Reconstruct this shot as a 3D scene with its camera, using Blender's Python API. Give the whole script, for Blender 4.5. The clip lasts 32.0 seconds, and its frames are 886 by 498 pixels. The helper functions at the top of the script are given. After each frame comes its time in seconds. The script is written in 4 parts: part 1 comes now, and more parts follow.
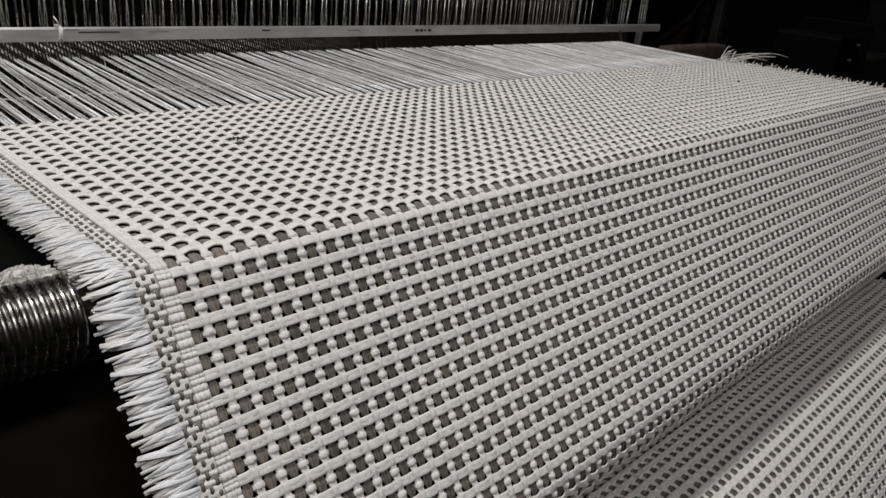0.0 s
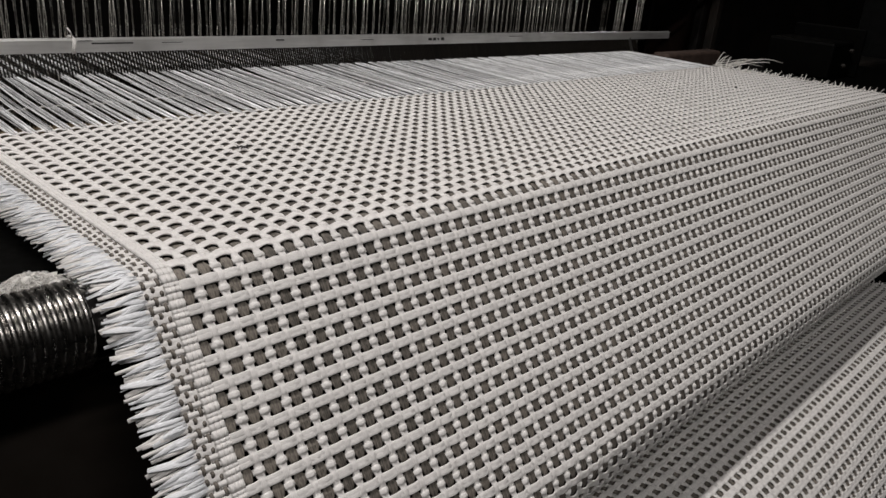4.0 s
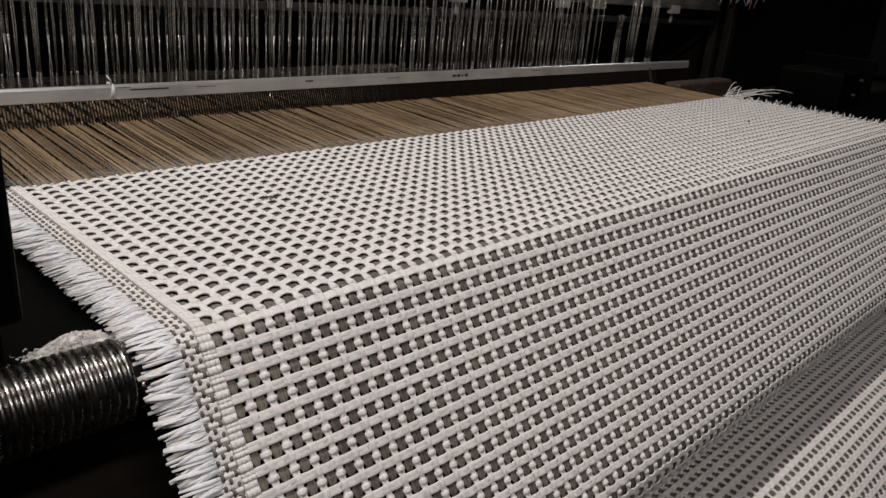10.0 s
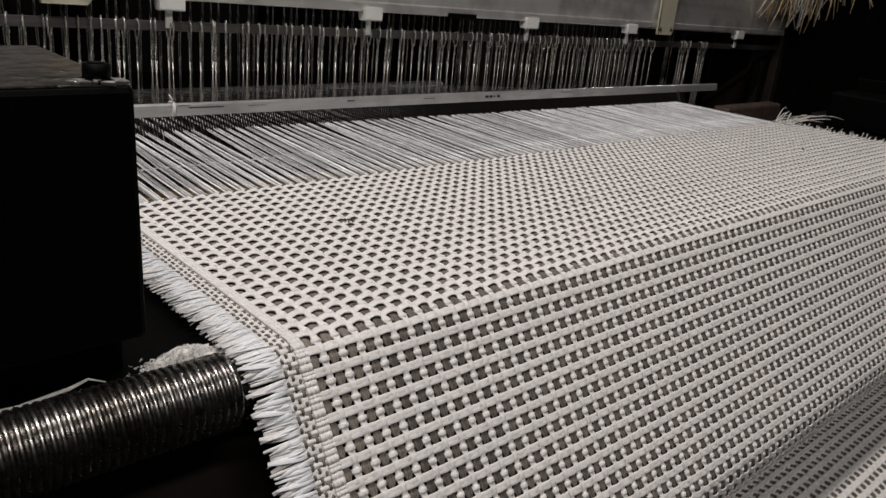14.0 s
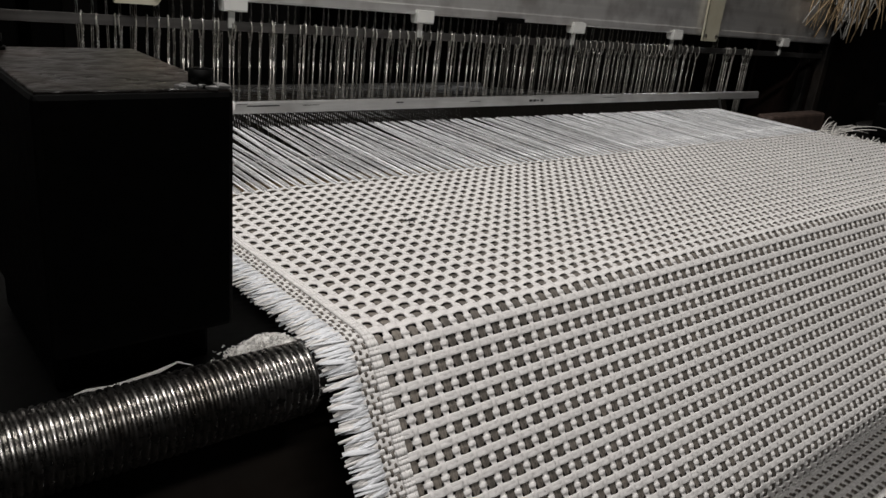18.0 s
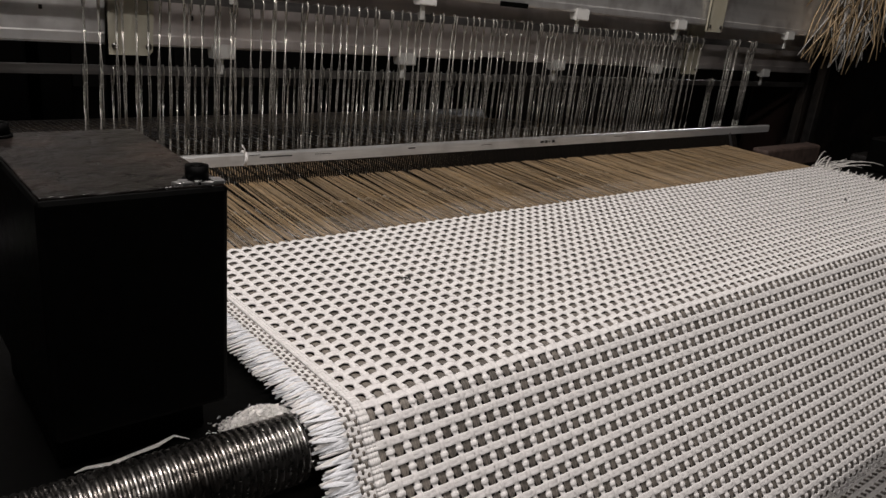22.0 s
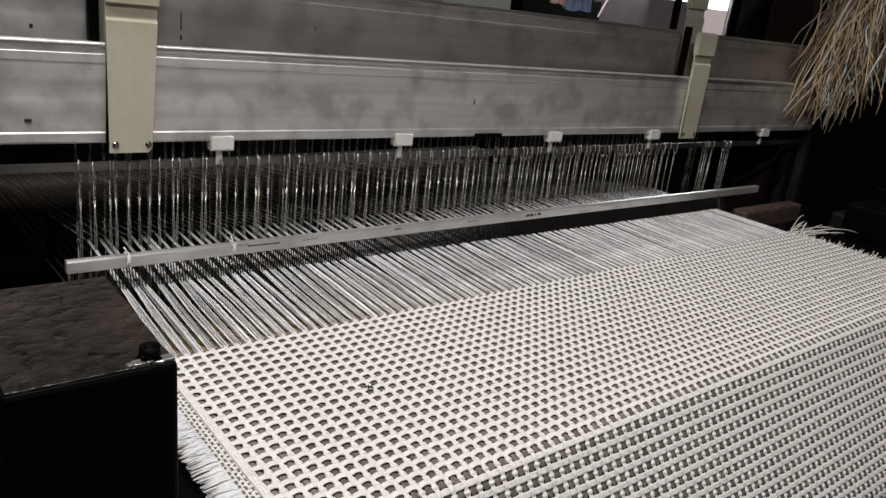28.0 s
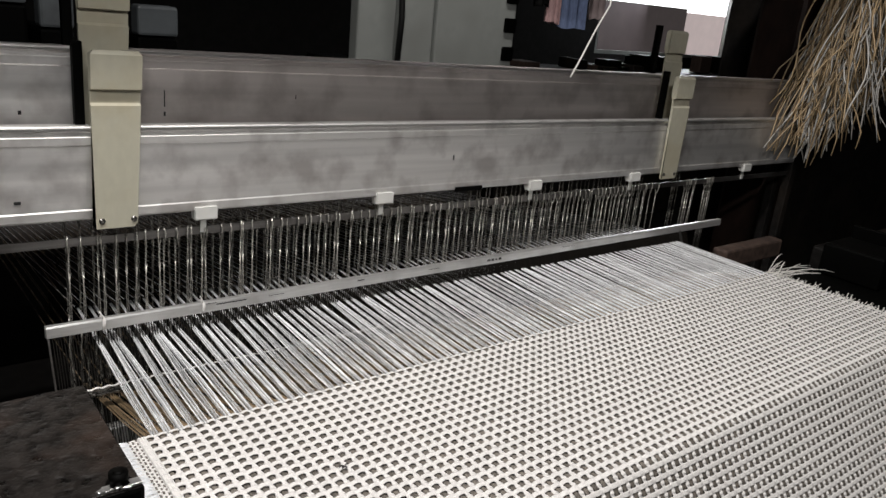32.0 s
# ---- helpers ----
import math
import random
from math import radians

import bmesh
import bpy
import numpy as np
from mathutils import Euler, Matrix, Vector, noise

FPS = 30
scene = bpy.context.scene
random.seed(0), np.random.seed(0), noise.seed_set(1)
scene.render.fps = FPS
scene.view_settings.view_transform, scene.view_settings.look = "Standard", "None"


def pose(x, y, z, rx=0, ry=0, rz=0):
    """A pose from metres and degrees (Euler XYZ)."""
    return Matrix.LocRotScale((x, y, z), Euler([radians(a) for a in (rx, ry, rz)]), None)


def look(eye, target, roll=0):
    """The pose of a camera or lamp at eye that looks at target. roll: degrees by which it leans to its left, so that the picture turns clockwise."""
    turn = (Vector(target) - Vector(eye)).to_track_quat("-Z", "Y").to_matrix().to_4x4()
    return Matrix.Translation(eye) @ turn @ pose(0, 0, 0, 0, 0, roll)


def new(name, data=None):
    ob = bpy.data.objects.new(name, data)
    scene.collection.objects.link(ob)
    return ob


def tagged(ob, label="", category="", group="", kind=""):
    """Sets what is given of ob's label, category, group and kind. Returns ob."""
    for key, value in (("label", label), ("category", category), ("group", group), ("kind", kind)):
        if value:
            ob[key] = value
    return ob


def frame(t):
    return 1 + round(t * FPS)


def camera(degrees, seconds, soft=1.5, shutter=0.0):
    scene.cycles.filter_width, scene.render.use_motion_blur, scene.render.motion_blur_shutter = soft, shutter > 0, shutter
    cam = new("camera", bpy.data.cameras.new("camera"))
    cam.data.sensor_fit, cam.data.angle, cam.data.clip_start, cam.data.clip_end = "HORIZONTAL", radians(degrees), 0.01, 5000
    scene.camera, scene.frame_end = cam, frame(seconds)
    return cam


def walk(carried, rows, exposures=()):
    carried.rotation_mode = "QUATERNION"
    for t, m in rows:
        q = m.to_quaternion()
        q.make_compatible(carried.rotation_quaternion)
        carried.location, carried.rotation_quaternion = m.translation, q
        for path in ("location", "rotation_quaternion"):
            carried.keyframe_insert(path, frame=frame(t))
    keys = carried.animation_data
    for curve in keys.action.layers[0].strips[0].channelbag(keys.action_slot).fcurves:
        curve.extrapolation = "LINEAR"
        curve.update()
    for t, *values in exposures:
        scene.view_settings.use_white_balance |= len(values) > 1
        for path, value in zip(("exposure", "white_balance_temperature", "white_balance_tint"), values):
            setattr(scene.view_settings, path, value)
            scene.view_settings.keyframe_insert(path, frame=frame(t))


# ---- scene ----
cam = camera(60.81, 32.0, 1.5)
PATH = [
    (0.0, -0.12541, -0.27098, 0.13035, 67.840, -4.913, -44.998),
    (0.5, -0.12535, -0.27149, 0.13048, 67.821, -4.599, -45.084),
    (1.0, -0.12601, -0.27118, 0.13084, 67.961, -4.528, -45.165),
    (1.5, -0.12661, -0.27073, 0.13050, 68.113, -4.583, -45.231),
    (2.0, -0.12704, -0.27014, 0.12995, 68.190, -4.704, -45.257),
    (2.5, -0.12785, -0.27015, 0.12985, 68.254, -4.769, -45.306),
    (3.0, -0.12933, -0.27069, 0.13008, 68.355, -4.828, -45.347),
    (3.5, -0.12937, -0.27145, 0.12968, 68.406, -4.554, -45.417),
    (5.5, -0.13347, -0.27404, 0.13272, 68.635, -4.872, -45.278),
    (6.0, -0.13332, -0.27477, 0.13428, 68.539, -4.788, -45.171),
    (6.5, -0.13497, -0.27589, 0.13613, 68.619, -4.744, -45.086),
    (7.0, -0.13616, -0.27675, 0.13763, 68.759, -4.660, -44.994),
    (7.5, -0.13734, -0.27795, 0.13970, 68.892, -4.609, -44.891),
    (8.0, -0.13849, -0.27811, 0.14306, 68.945, -4.611, -44.789),
    (8.5, -0.13907, -0.27740, 0.14754, 68.959, -4.715, -44.619),
    (9.0, -0.13872, -0.27645, 0.15265, 68.867, -4.708, -44.469),
    (9.5, -0.14005, -0.27752, 0.15501, 69.158, -4.543, -44.443),
    (10.0, -0.14132, -0.27877, 0.15666, 69.443, -4.326, -44.376),
    (10.5, -0.14260, -0.27986, 0.15901, 69.634, -4.191, -44.186),
    (11.0, -0.14481, -0.28063, 0.16212, 69.690, -4.188, -43.934),
    (11.5, -0.14804, -0.28037, 0.16545, 69.712, -4.311, -43.663),
    (12.0, -0.15207, -0.27871, 0.16853, 69.713, -4.468, -43.315),
    (12.5, -0.15644, -0.27717, 0.16941, 69.875, -4.603, -42.886),
    (13.0, -0.16203, -0.27649, 0.17051, 69.874, -4.703, -42.433),
    (13.5, -0.16765, -0.27633, 0.17049, 70.036, -4.758, -41.965),
    (14.0, -0.17313, -0.27642, 0.16976, 70.149, -4.791, -41.534),
    (14.5, -0.17863, -0.27659, 0.16887, 70.209, -4.839, -41.080),
    (16.5, -0.19342, -0.27455, 0.16755, 70.320, -5.337, -39.818),
    (17.0, -0.19579, -0.27520, 0.16818, 70.355, -5.290, -39.564),
    (17.5, -0.19809, -0.27616, 0.17070, 70.204, -5.473, -39.261),
    (18.0, -0.19923, -0.27687, 0.17413, 69.923, -5.542, -38.963),
    (18.5, -0.20017, -0.27763, 0.17711, 69.858, -5.564, -38.782),
    (19.0, -0.20118, -0.27824, 0.17923, 70.145, -5.523, -38.725),
    (19.5, -0.20091, -0.27905, 0.18391, 70.265, -5.476, -38.547),
    (20.0, -0.20078, -0.27997, 0.18978, 70.332, -5.515, -38.466),
    (20.5, -0.20085, -0.28082, 0.19653, 70.454, -5.535, -38.485),
    (21.0, -0.20000, -0.28170, 0.20133, 70.663, -5.494, -38.495),
    (21.5, -0.19881, -0.28267, 0.20530, 70.834, -5.491, -38.544),
    (22.0, -0.19726, -0.28358, 0.20951, 70.944, -5.389, -38.636),
    (22.5, -0.19673, -0.28429, 0.21277, 71.119, -5.244, -38.864),
    (23.0, -0.19604, -0.28448, 0.21721, 71.207, -5.487, -38.859),
    (23.5, -0.19436, -0.28396, 0.22250, 71.194, -5.616, -38.901),
    (24.0, -0.19370, -0.28511, 0.22861, 71.303, -5.718, -38.944),
    (24.5, -0.19280, -0.28705, 0.23523, 71.398, -5.755, -38.952),
    (25.0, -0.19171, -0.28997, 0.24334, 71.434, -5.796, -38.826),
    (25.5, -0.19017, -0.29354, 0.25247, 71.469, -5.934, -38.642),
    (26.0, -0.18743, -0.29638, 0.26257, 71.485, -6.083, -38.321),
    (26.5, -0.18522, -0.29817, 0.27362, 71.427, -6.218, -38.179),
    (28.5, -0.17683, -0.31444, 0.31220, 71.321, -6.070, -37.383),
    (29.0, -0.17395, -0.31697, 0.32221, 71.162, -6.137, -37.160),
    (29.5, -0.17250, -0.31925, 0.33111, 71.108, -6.187, -37.113),
    (30.0, -0.17045, -0.32097, 0.34094, 71.115, -6.128, -37.093),
    (30.5, -0.16864, -0.32279, 0.35039, 71.186, -5.923, -37.159),
    (31.0, -0.16668, -0.32497, 0.35934, 71.299, -5.647, -37.307),
    (31.5, -0.16540, -0.32811, 0.36813, 71.514, -5.482, -37.426),
    (32.0, -0.16510, -0.33171, 0.37643, 71.778, -5.271, -37.570),
]
EXPOSURES = [(0.0, 0.0, 6500, 10), (3.0, 0.0, 6500, 10), (6.0, 0.01, 6680, 14), (12.0, 0.02, 6680, 14), (14.5, 0.02, 6600, 12), (16.8, 0.0, 6500, 10), (18.5, 0.0, 6500, 10),
             (21.0, 0.08, 6680, 14), (23.0, 0.18, 6680, 14), (26.0, 0.30, 6680, 14), (28.8, 0.38, 6500, 10), (32.0, 0.50, 6500, 10)]
walk(cam, [(t, pose(*row)) for t, *row in PATH], EXPOSURES)

# ---- world and light ----
world = bpy.data.worlds.new("hall_air")
world.use_nodes = True
world.node_tree.nodes["Background"].inputs[0].default_value = (0.8, 0.78, 0.75, 1)
world.node_tree.nodes["Background"].inputs[1].default_value = 0.004
scene.world = world


def area_lamp(name, eye, target, sx, sy, watts, colour):
    data = bpy.data.lights.new(name, "AREA")
    data.shape, data.size, data.size_y, data.energy, data.color = "RECTANGLE", sx, sy, watts, colour
    ob = new(name, data)
    ob.matrix_world = look(eye, target)
    return ob


LAMP = (-0.15, 0.02, 1.50)
area_lamp("tube_light", LAMP, (-0.15, 0.10, 0.0), 1.2, 0.06, 16.5, (1.0, 0.965, 0.93))
# added fill for the cloth's front and the shadows; no lamp seen there
area_lamp("aisle_fill_light", (-0.38, -1.10, 1.55), (-0.30, -0.1, -0.1), 1.0, 0.10, 12.0, (1.0, 0.97, 0.94))
# added lamp that only brightens the cabinets behind; its source is invented
area_lamp("cabinet_fill_light", (1.95, 1.70, 1.80), (1.95, 2.25, 0.5), 1.2, 0.10, 9.0, (1.0, 0.96, 0.92))

area_lamp("window_daylight", (9.55, 6.86, 1.28), (0.7, 0.3, 0.0), 2.7, 1.35, 70.0, (0.93, 0.96, 1.0))


# ---- materials ----
def material(name, colour, rough=0.6, metal=0.0, grain=(60, 60, 60), contrast=0.25, bump=0.2, stain=None, stain_scale=4.0,
             stain_amount=0.5, per_object=0.0, per_island=0.0, rough_var=0.1, depth=0.0004, spec=0.5, turn=0):
    m = bpy.data.materials.new(name)
    m.use_nodes = True
    nt = m.node_tree
    bsdf = nt.nodes["Principled BSDF"]
    link = nt.links.new
    tc = nt.nodes.new("ShaderNodeTexCoord")
    mp = nt.nodes.new("ShaderNodeMapping")
    mp.inputs["Scale"].default_value = grain
    mp.inputs["Rotation"].default_value = (0, 0, radians(turn))
    link(tc.outputs["Object"], mp.inputs["Vector"])
    n1 = nt.nodes.new("ShaderNodeTexNoise")
    n1.inputs["Scale"].default_value, n1.inputs["Detail"].default_value = 1.0, 4.0
    link(mp.outputs[0], n1.inputs["Vector"])
    ramp = nt.nodes.new("ShaderNodeMapRange")
    ramp.inputs["To Min"].default_value, ramp.inputs["To Max"].default_value = 1 - contrast, 1 + contrast
    ramp.inputs["From Min"].default_value, ramp.inputs["From Max"].default_value = 0.25, 0.75
    link(n1.outputs["Fac"], ramp.inputs["Value"])
    col = nt.nodes.new("ShaderNodeMix")
    col.data_type, col.blend_type = "RGBA", "MULTIPLY"
    col.inputs["Factor"].default_value = 1.0
    col.inputs["A"].default_value = (*colour, 1)
    link(ramp.outputs[0], col.inputs["B"])
    out = col.outputs["Result"]
    if stain:
        n2 = nt.nodes.new("ShaderNodeTexNoise")
        n2.inputs["Scale"].default_value, n2.inputs["Detail"].default_value = stain_scale, 6.0
        link(tc.outputs["Object"], n2.inputs["Vector"])
        r2 = nt.nodes.new("ShaderNodeMapRange")
        r2.inputs["From Min"].default_value, r2.inputs["From Max"].default_value = 0.48, 0.68
        r2.inputs["To Max"].default_value = stain_amount
        link(n2.outputs["Fac"], r2.inputs["Value"])
        mx = nt.nodes.new("ShaderNodeMix")
        mx.data_type = "RGBA"
        link(r2.outputs[0], mx.inputs["Factor"])
        link(out, mx.inputs["A"])
        mx.inputs["B"].default_value = (*stain, 1)
        out = mx.outputs["Result"]
    for amount, source in ((per_object, "ShaderNodeObjectInfo"), (per_island, "ShaderNodeNewGeometry")):
        if amount:
            info = nt.nodes.new(source)
            r3 = nt.nodes.new("ShaderNodeMapRange")
            r3.inputs["To Min"].default_value, r3.inputs["To Max"].default_value = 1 - amount, 1 + amount * 0.5
            link(info.outputs["Random" if source == "ShaderNodeObjectInfo" else "Random Per Island"], r3.inputs["Value"])
            mm = nt.nodes.new("ShaderNodeMix")
            mm.data_type, mm.blend_type = "RGBA", "MULTIPLY"
            mm.inputs["Factor"].default_value = 1.0
            link(out, mm.inputs["A"])
            link(r3.outputs[0], mm.inputs["B"])
            out = mm.outputs["Result"]
    link(out, bsdf.inputs["Base Color"])
    r4 = nt.nodes.new("ShaderNodeMapRange")
    r4.inputs["To Min"].default_value, r4.inputs["To Max"].default_value = max(0.03, rough - rough_var), min(1, rough + rough_var)
    link(n1.outputs["Fac"], r4.inputs["Value"])
    link(r4.outputs[0], bsdf.inputs["Roughness"])
    bsdf.inputs["Metallic"].default_value = metal
    bsdf.inputs["Specular IOR Level"].default_value = spec
    if bump:
        bp = nt.nodes.new("ShaderNodeBump")
        bp.inputs["Strength"].default_value, bp.inputs["Distance"].default_value = bump, depth
        link(n1.outputs["Fac"], bp.inputs["Height"])
        link(bp.outputs[0], bsdf.inputs["Normal"])
    return m


WEFT_WHITE = material("weft_white_yarn", (0.79, 0.768, 0.75), 0.62, grain=(350, 2600, 2600), contrast=0.16, bump=0.6, per_object=0.05)
WARP_WHITE = material("warp_white_yarn", (0.79, 0.768, 0.75), 0.62, grain=(2600, 350, 2600), contrast=0.16, bump=0.6, per_island=0.06)
WARP_BROWN = material("warp_brown_yarn", (0.158, 0.140, 0.120), 0.7, grain=(1500, 230, 1300), contrast=0.95, bump=0.9, per_island=0.32,
                      stain=(0.24, 0.21, 0.175), stain_scale=90, stain_amount=0.4, turn=38)
FRINGE = material("raw_fringe_yarn", (0.80, 0.815, 0.845), 0.55, grain=(350, 2600, 2600), contrast=0.2, bump=0.5, per_island=0.12)
SHED_WHITE = material("shed_white_yarn", (0.80, 0.812, 0.83), 0.28, 0.05, grain=(1500, 60, 1500), contrast=0.3, bump=0.4, per_object=0.55, per_island=0.45, spec=1.0)
SHED_BROWN = material("shed_brown_yarn", (0.235, 0.168, 0.098), 0.42, grain=(1500, 90, 1500), contrast=0.6, bump=0.6, per_object=0.5, per_island=0.35,
                      stain=(0.29, 0.19, 0.088), stain_scale=38, stain_amount=0.45)
STEEL = material("ribbed_steel", (0.26, 0.25, 0.238), 0.28, 1.0, grain=(300, 300, 300), contrast=0.2, bump=0.15, stain=(0.10, 0.085, 0.07), stain_scale=30, stain_amount=0.6)
WIRE = material("heddle_wire", (0.43, 0.415, 0.38), 0.26, 0.6, grain=(300, 300, 100), contrast=0.12, bump=0.0, per_object=0.35)
ROD = material("grey_steel_rod", (0.16, 0.155, 0.15), 0.34, 0.8, grain=(20, 300, 300), contrast=0.2, bump=0.1, stain=(0.05, 0.04, 0.035), stain_scale=14, stain_amount=0.6)
ALU = material("dull_aluminium", (0.88, 0.87, 0.855), 0.48, 0.82, grain=(2, 60, 70), contrast=0.16, bump=0.08, stain=(0.32, 0.285, 0.27), stain_scale=21, stain_amount=0.5)
ALU_DIRTY = material("oily_stained_aluminium", (0.70, 0.655, 0.635), 0.50, 0.82, grain=(2, 60, 60), contrast=0.2, bump=0.08, stain=(0.22, 0.19, 0.18), stain_scale=15, stain_amount=0.5)
ALU_TRIM = material("worn_bright_aluminium", (0.70, 0.69, 0.68), 0.32, 0.9, grain=(6, 300, 300), contrast=0.12, bump=0.08)
CAP = material("reed_cap_metal", (0.70, 0.70, 0.69), 0.34, 0.7, grain=(25, 300, 300), contrast=0.14, bump=0.12, stain=(0.26, 0.25, 0.24), stain_scale=14, stain_amount=0.5)
DENT = material("reed_dent_steel", (0.014, 0.012, 0.010), 0.45, 0.3, contrast=0.25, bump=0.0, per_object=0.3, spec=0.3)
IVORY = material("ivory_plastic", (0.50, 0.480, 0.385), 0.42, grain=(120, 120, 60), contrast=0.06, bump=0.08, stain=(0.42, 0.37, 0.25), stain_scale=22, stain_amount=0.45)
WHITE_PLASTIC = material("white_plastic", (0.72, 0.72, 0.69), 0.4, contrast=0.06, bump=0.05)
# black paint of the box; on beds, plinths and side frames it replaces shade
BLACK = material("black_paint_and_shade", (0.0013, 0.0013, 0.0012), 0.55, 0.0, grain=(200, 200, 200), contrast=0.3, bump=0.15, spec=0.06)
DUSTY = material("dusty_black_paint", (0.0085, 0.0066, 0.0056), 0.36, 0.0, grain=(110, 110, 110), contrast=0.9, bump=0.9, depth=0.003, stain=(0.036, 0.024, 0.019), stain_scale=24, stain_amount=0.9, rough_var=0.28, spec=0.4)
DARK = material("oily_dark_iron", (0.012, 0.011, 0.0105), 0.5, 0.0, grain=(80, 80, 80), contrast=0.5, bump=0.3, stain=(0.035, 0.027, 0.021), stain_scale=9, stain_amount=0.5, spec=0.2)
RUST = material("rusty_brown_iron", (0.075, 0.050, 0.040), 0.65, 0.1, grain=(90, 90, 90), contrast=0.5, bump=0.4, stain=(0.03, 0.022, 0.02), stain_scale=12)
POST = material("dark_red_iron", (0.026, 0.014, 0.011), 0.5, 0.1, grain=(60, 60, 20), contrast=0.5, bump=0.3, stain=(0.012, 0.009, 0.008), stain_scale=9)
LINT = material("white_lint", (0.82, 0.80, 0.77), 0.9, grain=(700, 700, 700), contrast=0.2, bump=0.8, per_island=0.15)
STRAW = material("straw_yarn", (0.56, 0.41, 0.24), 0.34, grain=(900, 900, 60), contrast=0.3, bump=0.3, per_island=0.65)
STRAW_WHITE = material("pale_yarn", (0.74, 0.72, 0.68), 0.4, grain=(900, 900, 60), contrast=0.2, bump=0.3, per_island=0.2)
INK = material("black_ink", (0.02, 0.02, 0.02), 0.6, contrast=0.1, bump=0)
# concrete and plaster are darkened in colour to stand in for the hall's shade
CONCRETE = material("shade_dark_concrete", (0.009, 0.0085, 0.008), 0.8, grain=(30, 30, 30), contrast=0.3, bump=0.3, stain=(0.014, 0.012, 0.010), stain_scale=2.5, spec=0.05)
PLASTER = material("shade_dark_plaster", (0.028, 0.027, 0.026), 0.85, grain=(14, 14, 14), contrast=0.2, bump=0.2, stain=(0.018, 0.016, 0.015), stain_scale=1.6, spec=0.1)


# ---- geometry helpers ----
SECTIONS = {"flat": ((1, 0.1), (0.74, 0.86), (-0.74, 0.86), (-1, 0.1), (-0.7, -0.8), (0.7, -0.8)),
            "tape_front": ((1, 0.0), (0.88, 0.72), (0.6, 0.98), (-1.06, 1), (-1.5, 0.4), (-0.6, -0.8), (0.6, -0.8)),
            "tape_back": ((1.5, 0.4), (1.06, 1), (-0.6, 0.98), (-0.88, 0.72), (-1, 0.0), (-0.6, -0.8), (0.6, -0.8)),
            "full": ((1, 0.1), (0.86, 0.86), (-0.86, 0.86), (-1, 0.1), (-0.7, -0.8), (0.7, -0.8)),
            "soft": ((1, -0.5), (0.62, 0.72), (0, 1), (-0.62, 0.72), (-1, -0.5))}


class Geo:
    """Collects vertices and faces, with a material slot and a smooth flag for each face."""

    def __init__(self):
        self.v, self.f, self.m, self.s = [], [], [], []
        self.n = 0

    def add(self, verts, faces, slot=0, smooth=True):
        o = self.n
        self.v.extend(tuple(map(float, p)) for p in verts)
        self.n += len(verts)
        self.f.extend(tuple(i + o for i in face) for face in faces)
        self.m.extend([slot] * len(faces))
        self.s.extend([smooth] * len(faces))

    def box(self, x0, y0, z0, x1, y1, z1, slot=0, bevel=0.0, m=None):
        bm = bmesh.new()
        bmesh.ops.create_cube(bm, size=1)
        for v in bm.verts:
            v.co = Vector(((x0 + x1) / 2 + v.co.x * (x1 - x0), (y0 + y1) / 2 + v.co.y * (y1 - y0), (z0 + z1) / 2 + v.co.z * (z1 - z0)))
        if bevel:
            bmesh.ops.bevel(bm, geom=bm.edges[:], offset=bevel, segments=2, profile=0.5, affect="EDGES")
        if m is not None:
            bm.transform(m)
        self.take(bm, slot, False)

    def take(self, bm, slot=0, smooth=True):
        bm.verts.index_update()
        self.add([v.co for v in bm.verts], [[v.index for v in f.verts] for f in bm.faces], slot, smooth)
        bm.free()

    def cyl(self, a, b, r, sides=12, slot=0, r2=None, smooth=True):
        self.tube([a, b], [r, r2 if r2 is not None else r], sides, slot, smooth=smooth)

    def tube(self, path, r, sides=6, slot=0, flat=1.0, up=(0, 0, 1), smooth=True, caps=True, ribbon=""):
        """A swept tube with capped ends; flat squeezes it along up."""
        P = np.array(path, float)
        n = len(P)
        rr = np.full(n, r) if np.isscalar(r) else np.array(r, float)
        t = np.gradient(P, axis=0)
        t /= np.linalg.norm(t, axis=1)[:, None] + 1e-12
        u = np.array(up, float)
        if abs(t @ u).max() > 0.98:
            u = np.array((1.0, 0.13, 0.05))
        side = np.cross(t, u)
        side /= np.linalg.norm(side, axis=1)[:, None] + 1e-12
        nor = np.cross(side, t)
        a = np.arange(sides) * 2 * math.pi / sides
        ca, sa = np.cos(a), np.sin(a)
        if ribbon:
            section = SECTIONS[ribbon]
            ca, sa, sides = np.array([p[0] for p in section]), np.array([p[1] for p in section]), len(section)
        ring = P[:, None, :] + rr[:, None, None] * (ca[None, :, None] * side[:, None, :] + flat * sa[None, :, None] * nor[:, None, :])
        faces = [(i * sides + j, i * sides + (j + 1) % sides, (i + 1) * sides + (j + 1) % sides, (i + 1) * sides + j) for i in range(n - 1) for j in range(sides)]
        if caps:
            faces += [tuple(range(sides - 1, -1, -1)), tuple((n - 1) * sides + j for j in range(sides))]
        self.add(ring.reshape(-1, 3), faces, slot, smooth)

    def lathe(self, profile, axis_from, axis_to, sides=48, slot=0, smooth=True):
        """Rings of (distance along, radius) about the line between two points."""
        a, b = Vector(axis_from), Vector(axis_to)
        d = (b - a).normalized()
        s = d.orthogonal().normalized()
        q = d.cross(s)
        verts, faces = [], []
        for h, r in profile:
            for j in range(sides):
                w = j * 2 * math.pi / sides
                verts.append(a + d * h + (s * math.cos(w) + q * math.sin(w)) * r)
